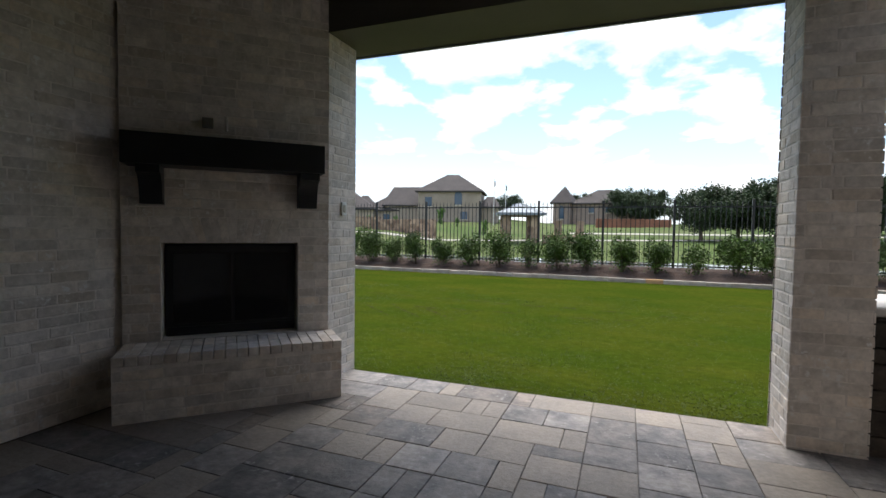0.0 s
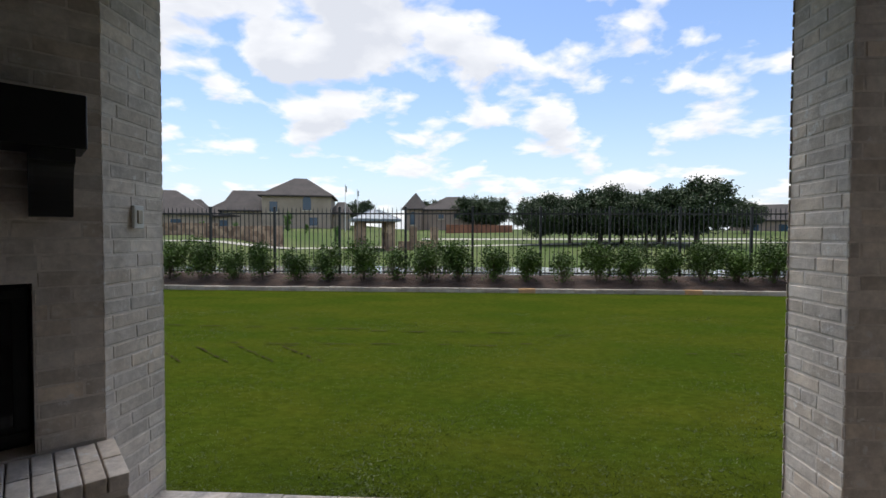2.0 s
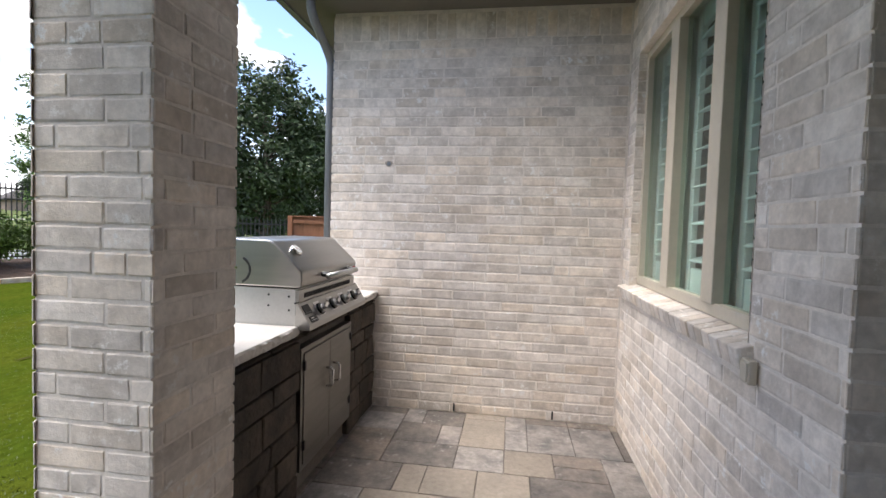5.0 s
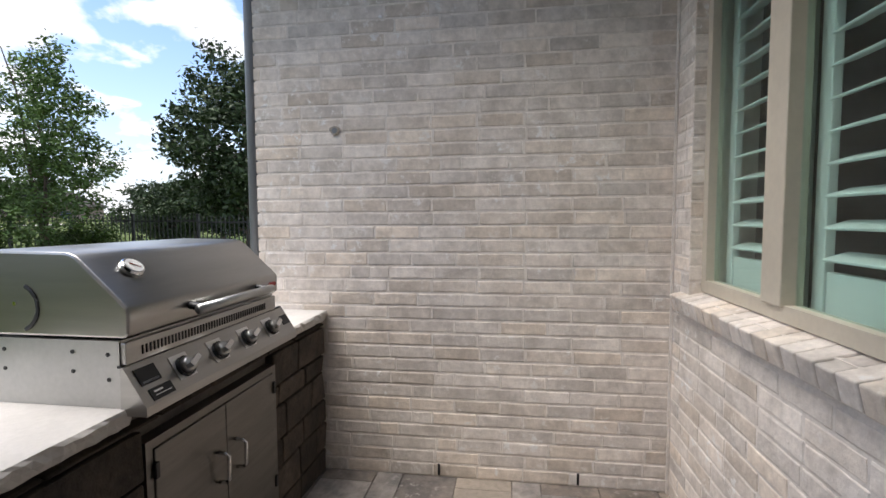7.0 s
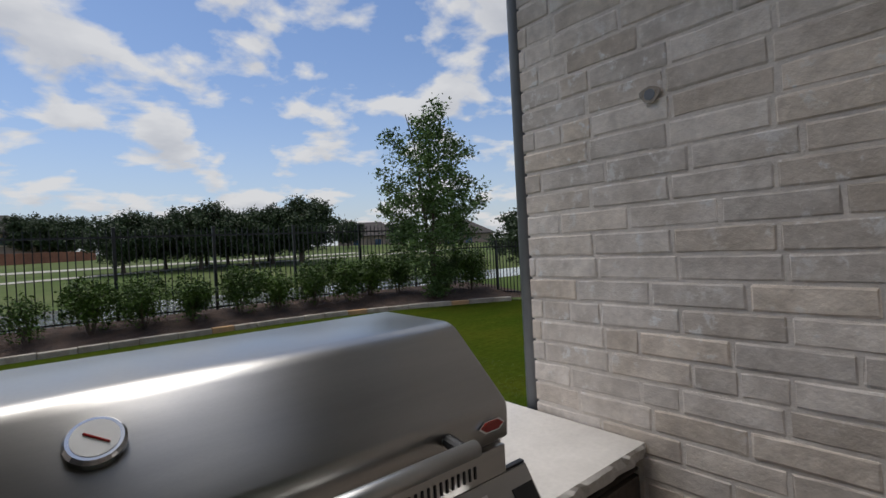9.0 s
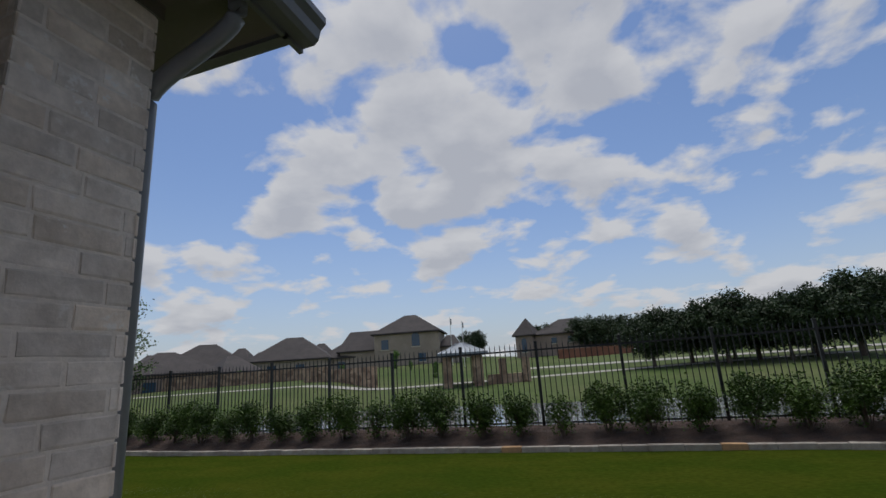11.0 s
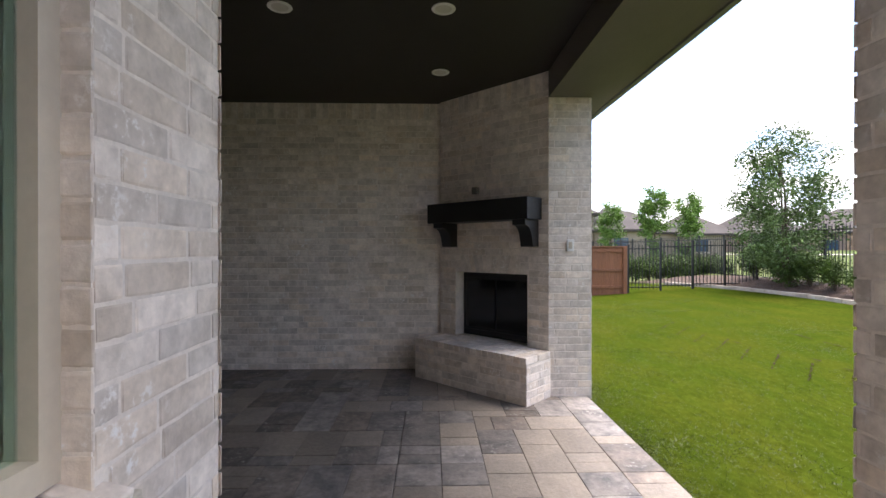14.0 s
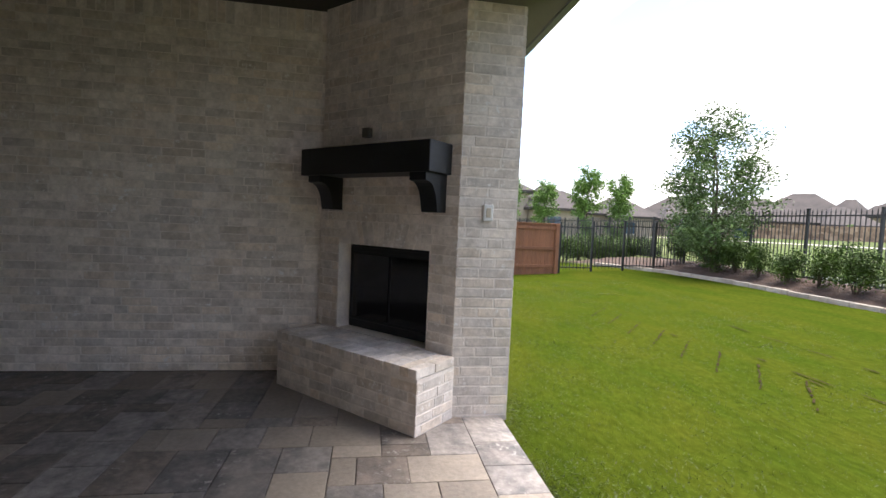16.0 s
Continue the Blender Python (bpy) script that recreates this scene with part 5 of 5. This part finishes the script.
# ---------------------------------------------------------------- grass blades and old soil seams in the lawn
def grass(name, x0, x1, y0, y1, count, height, seed, label):
    g = np.random.RandomState(seed)
    x, y = g.uniform(x0, x1, count), y0 + (y1 - y0) * g.uniform(0, 1, count) ** 2.2
    a, h = g.uniform(0, 6.283, count), height * g.uniform(0.5, 1.3, count)
    w = 0.0035 + 0.003 * g.uniform(0, 1, count)
    lean = g.normal(0, 1.3, (count, 2)) * h[:, None]
    z = np.array([lawn_z(p, q) for p, q in zip(x, y)]) - 0.006
    V = np.empty((count, 3, 3))
    V[:, 0] = np.stack((x - w * np.cos(a), y - w * np.sin(a), z), 1)
    V[:, 1] = np.stack((x + w * np.cos(a), y + w * np.sin(a), z), 1)
    V[:, 2] = np.stack((x + lean[:, 0], y + lean[:, 1], z + h), 1)
    me = bpy.data.meshes.new(name)
    me.from_pydata(V.reshape(-1, 3).tolist(), [], np.arange(count * 3).reshape(-1, 3).tolist())
    me.materials.append(BLADE)
    tagged(new(name, me), label, "grass", kind="stuff")


BLADE = leaf_material("grass_blade", (0.052, 0.078, 0.008), (0.036, 0.054, 0.006))
grass("grass_blades", -9.0, 9.0, -0.03, 6.0, 150000, 0.013, 1, "short green grass blades of the lawn")


def soil_seams():
    """Thin broken seams where turf rolls meet."""
    r2 = random.Random(14)
    bm_ = bmesh.new()
    for y0, xa, xb, slope in ((3.2, -2.7, 2.7, 0.09), (3.45, -2.2, 1.2, 0.05), (4.6, -4.0, 4.2, -0.05), (3.3, 4.4, 7.8, 0.04), (1.7, 5.0, 7.0, 0.1)):
        x = xa
        while x < xb:
            L_ = r2.uniform(0.15, 0.55)
            if r2.random() < 0.72:
                y = y0 + slope * (x - xa) + r2.uniform(-0.04, 0.04)
                n = 5
                top, bot = [], []
                for i in range(n + 1):
                    px, ww = x + L_ * i / n, (0.008 + 0.012 * r2.random()) * (1 if 0 < i < n else 0.2)
                    py = y + 0.02 * noise.noise((px * 5, y, 0))
                    top.append(bm_.verts.new((px, py + ww, lawn_z(px, py) + 0.016)))
                    bot.append(bm_.verts.new((px, py - ww, lawn_z(px, py) + 0.016)))
                for i in range(n):
                    bm_.faces.new((bot[i], bot[i + 1], top[i + 1], top[i]))
            x += L_ + r2.uniform(0.05, 0.5)
    # slanting marks that a machine's treads left, in a row
    for k, cx in enumerate((-4.3, -3.7, -3.1, -2.5, -1.95, -1.4, -0.85, -0.3)):
        for i in range(5):
            a = -0.72 + r2.uniform(-0.12, 0.12)
            s0 = (i - 2) * 0.2 + r2.uniform(-0.04, 0.04)
            p = Vector((cx + 0.75 * s0, 2.95 - 0.66 * s0 + 0.05 * k * (k - 5) * 0.1, 0))
            d = Vector((math.cos(a), math.sin(a), 0)) * r2.uniform(0.03, 0.11)
            s_ = Vector((-d.y, d.x, 0)).normalized() * r2.uniform(0.006, 0.013)
            vs_ = [p - d - s_, p + d - s_, p + d + s_, p - d + s_]
            bm_.faces.new([bm_.verts.new((v.x, v.y, lawn_z(v.x, v.y) + 0.016)) for v in vs_])
    o = structure("soil_seams", bm_, SOIL, "thin bare soil seams in the lawn", "soil")
    o["kind"] = "stuff"


soil_seams()


# ---------------------------------------------------------------- bricks, piece by piece
def brick_mesh(seed, rough_=1.0):
    """A unit brick 1 long (x), front towards -y, rough at the edges."""
    rng_ = random.Random(seed)
    hz, e, ex = COURSE / 2 - 0.0046, 0.005, 0.020
    bm_ = bmesh.new()
    j = lambda s: rng_.uniform(-s, s) * rough_
    xs = (-0.5, -0.5 + ex, -0.17, 0.16, 0.5 - ex, 0.5)
    front_t, front_b, rim_t, rim_b, back_t, back_b = [], [], [], [], [], []
    for i, x in enumerate(xs):
        end = i in (0, 5)
        if not end:
            front_t.append(bm_.verts.new((x + j(0.004), 0.0054 + j(0.0009), hz - e + j(0.002))))
            front_b.append(bm_.verts.new((x + j(0.004), 0.0054 + j(0.0009), -hz + e + j(0.002))))
        rim_t.append(bm_.verts.new((x + j(0.006), 0.0076 + j(0.0008), hz - (0.003 if end else 0) + j(0.002))))
        rim_b.append(bm_.verts.new((x + j(0.006), 0.0076 + j(0.0008), -hz + (0.003 if end else 0) + j(0.002))))
    for i in range(3):
        bm_.faces.new((front_b[i], front_b[i + 1], front_t[i + 1], front_t[i]))
    for i in range(3):
        bm_.faces.new((front_t[i], front_t[i + 1], rim_t[i + 2], rim_t[i + 1]))
        bm_.faces.new((rim_b[i + 1], rim_b[i + 2], front_b[i + 1], front_b[i]))
    bm_.faces.new((front_b[0], front_t[0], rim_t[1], rim_t[0], rim_b[0], rim_b[1]))
    bm_.faces.new((front_t[3], front_b[3], rim_b[4], rim_b[5], rim_t[5], rim_t[4]))
    n = 6
    bt = [bm_.verts.new((v.co.x, 0.012, v.co.z)) for v in rim_t]
    bb = [bm_.verts.new((v.co.x, 0.012, v.co.z)) for v in rim_b]
    for i in range(n - 1):
        bm_.faces.new((rim_t[i], rim_t[i + 1], bt[i + 1], bt[i]))
        bm_.faces.new((bb[i], bb[i + 1], rim_b[i + 1], rim_b[i]))
    bm_.faces.new((rim_b[0], rim_t[0], bt[0], bb[0]))
    bm_.faces.new((rim_t[5], rim_b[5], bb[5], bt[5]))
    bmesh.ops.recalc_face_normals(bm_, faces=bm_.faces)
    me = bpy.data.meshes.new("brick")
    bm_.to_mesh(me)
    bm_.free()
    me.materials.append(BRICK)
    return me


BRICKS = [brick_mesh(100 + i) for i in range(10)]
BRICK_V = [np.array([v.co[:] for v in me.vertices]) for me in BRICKS]
BRICK_F = [[tuple(p.vertices) for p in me.polygons] for me in BRICKS]
brick_rng = random.Random(77)


def lay(parent, origin, along, out, length, z0, z1, holes=(), near=None, offset=0.0, soldier=0.0, most=300):
    """Courses on one wall face. near: the stretch (from, to) whose bricks are objects of their own; the rest is joined."""
    U, N_ = Vector((*along, 0)), Vector((*out, 0))
    O = Vector((*origin, 0))
    flip = 1.0 if U.cross(Vector((0, 0, 1))).dot(N_) > 0 else -1.0
    M3 = np.array([[U.x * flip, -N_.x, 0], [U.y * flip, -N_.y, 0], [0, 0, 1]])
    pieces, zc, row = [], z0, 0
    top = z1 - soldier
    while zc < top - 0.02:
        h = min(COURSE, top - zc)
        if h < 0.03:
            break
        u = -((offset + (row % 2) * 0.5 + (0.17 if row % 5 == 3 else 0)) % 1.0) * BRICKLEN
        while u < length - 0.012:
            w = BRICKLEN
            if brick_rng.random() < 0.10:
                w = BRICKLEN * 0.45
            a, b_ = max(u, 0.0), min(u + w, length)
            if length - b_ < 0.03:
                b_ = length
            spans = [(a, b_)]
            for h0, h1, v0, v1 in holes:
                if zc + h > v0 + 0.012 and zc < v1 - 0.012:
                    cut = []
                    for s, e in spans:
                        if e <= h0 or s >= h1:
                            cut.append((s, e))
                        else:
                            if h0 - s > 0.02:
                                cut.append((s, h0))
                            if e - h1 > 0.02:
                                cut.append((h1, e))
                    spans = cut
            for s, e in spans:
                if e - s > 0.025:
                    pieces.append(((s + e) / 2, zc + h / 2, e - s - 0.009, h / COURSE, 0))
            u = max(b_, u + w)
        zc += COURSE
        row += 1
    if soldier:
        n = int(length / COURSE)
        for k in range(n):
            pieces.append(((k + 0.5) * length / n, top + soldier / 2, soldier - 0.009, 1.0, 90))
    vs, fs, made = [], [], 0
    for uc, zc, w, hs, rot in pieces:
        k = brick_rng.randrange(10)
        out_ = brick_rng.uniform(-0.0012, 0.0012)
        if near and near[0] <= uc <= near[1] and made < most:
            made += 1
            o = new("brick", BRICKS[k])
            o.parent = parent
            c = O + U * uc + N_ * out_
            m_ = Matrix(((M3[0][0], M3[0][1], 0, c.x), (M3[1][0], M3[1][1], 0, c.y), (0, 0, 1, zc), (0, 0, 0, 1)))
            if rot:
                m_ = m_ @ Matrix.Rotation(radians(90), 4, "Y")
            o.matrix_basis = m_ @ Matrix.Diagonal((w, 1, hs, 1))
        else:
            v = BRICK_V[k] * np.array([w, 1, hs])
            if rot:
                v = v[:, [2, 1, 0]] * np.array([1, 1, -1])
            v = v @ M3.T + np.array([O.x + U.x * uc + N_.x * out_, O.y + U.y * uc + N_.y * out_, zc])
            i = len(vs)
            vs += [tuple(p) for p in v]
            fs += [tuple(i + q for q in f) for f in BRICK_F[k]]
    if vs:
        me = bpy.data.meshes.new("brickwork")
        me.from_pydata(vs, [], fs)
        me.materials.append(BRICK)
        o = new("brickwork", me)
        o.parent = parent
        o["kind"] = "stuff"


lay(wall_wing, (XW, YWIN), (0, 1), (-1, 0), YWING - YWIN + 0.006, 0.0, 3.10, near=(0.0, 3.0), soldier=0.2, most=440)
lay(wall_window, (XC, YWIN), (1, 0), (0, 1), XW - XC, 0.0, 3.12, [(WIN[0] - XC, WIN[1] - XC, 0.99, WIN[3]), (WIN[0] - XC - 0.04, WIN[1] - XC + 0.12, 0.99, 1.085)], near=(0, 3), offset=0.3)
lay(wall_window, (WIN[1] - 0.009, YWIN), (0, -1), (-1, 0), 0.075, 1.08, WIN[3])
lay(wall_window, (WIN[0] + 0.009, YWIN), (0, -1), (1, 0), 0.075, 1.08, WIN[3])
lay(wall_left, (XL, YB), (0, 1), (1, 0), 3.66, 0.0, ZC, near=(1.9, 3.66), soldier=0.2)
lay(wall_back, (XL, YB), (1, 0), (0, 1), XC - XL, 0.0, ZC, [(BWIN[0] - XL, BWIN[1] - XL, BWIN[2] - 0.07, BWIN[3])], near=(0.0, 0.72))
lay(wall_back, (BWIN[0], YB), (0, -1), (1, 0), 0.11, BWIN[2], BWIN[3])
lay(wall_return, (XC, YB), (0, 1), (-1, 0), YWIN - YB + 0.006, 0.0, ZB, near=(2.6, 3.2))
lay(wall_wing_end, (XW + 0.008, YWING), (1, 0), (0, 1), 2.0, 0.0, 3.10, near=(0, 0.6))
for face, args in enumerate((((PW, 0.0), (0, -1), (-1, 0), PD + 0.006), ((PW, -PD), (1, 0), (0, -1), PX1 - PW + 0.006), ((PX1, -PD), (0, 1), (1, 0), PD + 0.006), ((PX1, 0), (-1, 0), (0, 1), PX1 - PW + 0.006))):
    lay(pillar, *args, -0.06, ZB, near=(0, 1) if face < 3 else None, offset=0.27 * face)
lay(pier, (0.0, 0.0), (0, -1), (1, 0), 0.455, -0.06, ZB, near=(0, 1), offset=0.4)
lay(pier, (0.0, 0.0), (-1, 0), (0, 1), 1.6, -0.06, ZB)


def fire_bricks():
    def P(s, n):
        v = fire_m(s, n, 0)
        return (v.x, v.y)

    U_, N_ = (-S2, -S2), (S2, -S2)
    lay(chimney_breast, P(0, 0), U_, N_, BLEN, HZ, ZC, [(FS0, FS1, FZ0 - 0.03, FZ1 + 0.002), (0.36, 1.19, FZ1, FZ1 + 0.20)], near=(0, 2), soldier=0.2)
    # reveals of the opening
    lay(chimney_breast, P(FS1, 0), (-S2, S2), (S2, S2), 0.13, FZ0, FZ1 - 0.004)
    lay(chimney_breast, P(FS0, -0.13), (S2, -S2), (-S2, -S2), 0.13, FZ0, FZ1 - 0.004)
    lay(hearth, P(HS0, HN), U_, N_, HS1 - HS0, 0.0, HZ - 0.068, near=(0, 2))
    lay(hearth, P(HS0, 0), N_, (S2, S2), HN + 0.004, 0.0, HZ - 0.068, near=(0, 2), offset=0.5)
    # jack arch of fanned bricks
    n = 13
    for k in range(n):
        t = (k - (n - 1) / 2) / ((n - 1) / 2)
        o = new("brick", BRICKS[k % 10])
        o.parent = chimney_breast
        c = fire_m(0.775 + t * 0.37, 0.001, FZ1 + 0.10)
        m_ = Matrix(((S2, -S2, 0, c.x), (S2, S2, 0, c.y), (0, 0, 1, c.z), (0, 0, 0, 1)))
        o.matrix_basis = m_ @ Matrix.Rotation(radians(90 - 24 * t), 4, "Y") @ Matrix.Diagonal((0.195 + 0.012 * abs(t), 1, 0.86, 1))
    # hearth top: bricks on edge, running out from the wall
    n = int((HS1 - HS0) / 0.0745)
    w = (HS1 - HS0) / n
    me = None
    for row, (a, b_) in enumerate(((HN - 0.20, HN + 0.008), (0.012, HN - 0.206))):
        me = None
        for k in range(n):
            if me is None:
                o = part("coping_brick", B(-w / 2 + 0.003, w / 2 - 0.003, a, b_, -0.066, 0.0, 0.005), BRICK, hearth)
                me = o.data
            else:
                o = new("coping_brick", me)
                o.parent = hearth
            o.matrix_basis = FM @ Matrix.Translation((HS0 + (k + 0.5) * w, brick_rng.uniform(-0.003, 0.004), HZ + brick_rng.uniform(-0.0015, 0.0015)))


fire_bricks()


# ---------------------------------------------------------------- pavers
def pavers():
    unit = 0.153
    x0, y1 = XL + 0.01, -0.05
    nx, ny = int((XW - x0) / unit) + 1, int((y1 - YB) / unit) + 1
    used = np.zeros((nx, ny), bool)
    rng_ = random.Random(9)
    meshes = {}
    vs, fs = [], []
    near_made = 0
    todo = []

    def blocked(ix, iy):
        x, y = x0 + (ix + 0.5) * unit, y1 - (iy + 0.5) * unit
        return x > XC + 0.2 and y < YWIN - 0.2

    for iy in range(ny):
        for ix in range(nx):
            if used[ix, iy] or blocked(ix, iy):
                continue
            opts = [(2, 2)] * 4 + [(2, 1)] * 1 + [(3, 2)] * 4 + [(1, 2)] * 2 + [(2, 3)] * 1
            rng_.shuffle(opts)
            for w, h in opts + [(1, 1)]:
                if ix + w <= nx and iy + h <= ny and not used[ix:ix + w, iy:iy + h].any():
                    break
            used[ix:ix + w, iy:iy + h] = True
            todo.append((ix, iy, w, h))

    def slab(w, h, k):
        r2 = random.Random(w * 100 + h * 10 + k)
        lx, ly, g, b_ = w * unit / 2 - 0.0025, h * unit / 2 - 0.0025, 0.0045, 0.0022
        j = lambda: r2.uniform(-0.0022, 0.0022)
        top, rim, bot = [], [], []
        for sx, sy in ((-1, -1), (0, -1), (1, -1), (1, 0), (1, 1), (0, 1), (-1, 1), (-1, 0)):
            top.append((sx * (lx - g) + j(), sy * (ly - g) + j(), 0.0 + j() * 0.4))
            rim.append((sx * lx + j() * 0.5, sy * ly + j() * 0.5, -b_ + j() * 0.4))
            bot.append((sx * lx, sy * ly, -0.03))
        V = top + rim + bot
        F = [tuple(range(8))]
        for a, b2 in ((0, 8), (8, 16)):
            for i in range(8):
                F.append((a + i, b2 + i, b2 + (i + 1) % 8, a + (i + 1) % 8))
        return V, F

    for ix, iy, w, h in todo:
        k = rng_.randrange(4)
        V, F = slab(w, h, k)
        x, y = x0 + (ix + w / 2) * unit, y1 - (iy + h / 2) * unit
        z = rng_.uniform(-0.0015, 0.0015)
        tone = 0 if rng_.random() < 0.62 else 1
        if y > -2.9 and near_made < 300 and x < 3.9:
            near_made += 1
            key = (w, h, k, tone)
            if key not in meshes:
                me = bpy.data.meshes.new("paver")
                me.from_pydata(V, [], F)
                me.materials.append((PAVER, PAVER_TAN)[tone])
                meshes[key] = me
            o = new("paver", meshes[key])
            o.parent = floor
            o.matrix_basis = pose(x, y, z, 0, 0, 0)
        else:
            i = len(vs)
            vs += [(a + x, b_ + y, c + z) for a, b_, c in V]
            fs += [(tuple(i + q for q in f), tone) for f in F]
    me = bpy.data.meshes.new("paving")
    me.from_pydata(vs, [], [f for f, t in fs])
    me.materials.append(PAVER)
    me.materials.append(PAVER_TAN)
    for p, (f, t) in zip(me.polygons, fs):
        p.material_index = t
    o = new("paving", me)
    o.parent = floor
    o["kind"] = "stuff"


PAVER_TAN = material("tan_slate_paver", (0.29, 0.245, 0.20), 0.6, vary=0.18, scale=3.5, grain=30, bump=0.8, second=(0.225, 0.195, 0.165), random_part=0.2, depth=0.008)
pavers()

# pointed corner joint between the wing wall and the window wall
part("corner_joint", B(XW - 0.007, XW + 0.006, YWIN - 0.006, YWIN + 0.007, 0.0, 3.10, 0.003), MORTAR, wall_window)
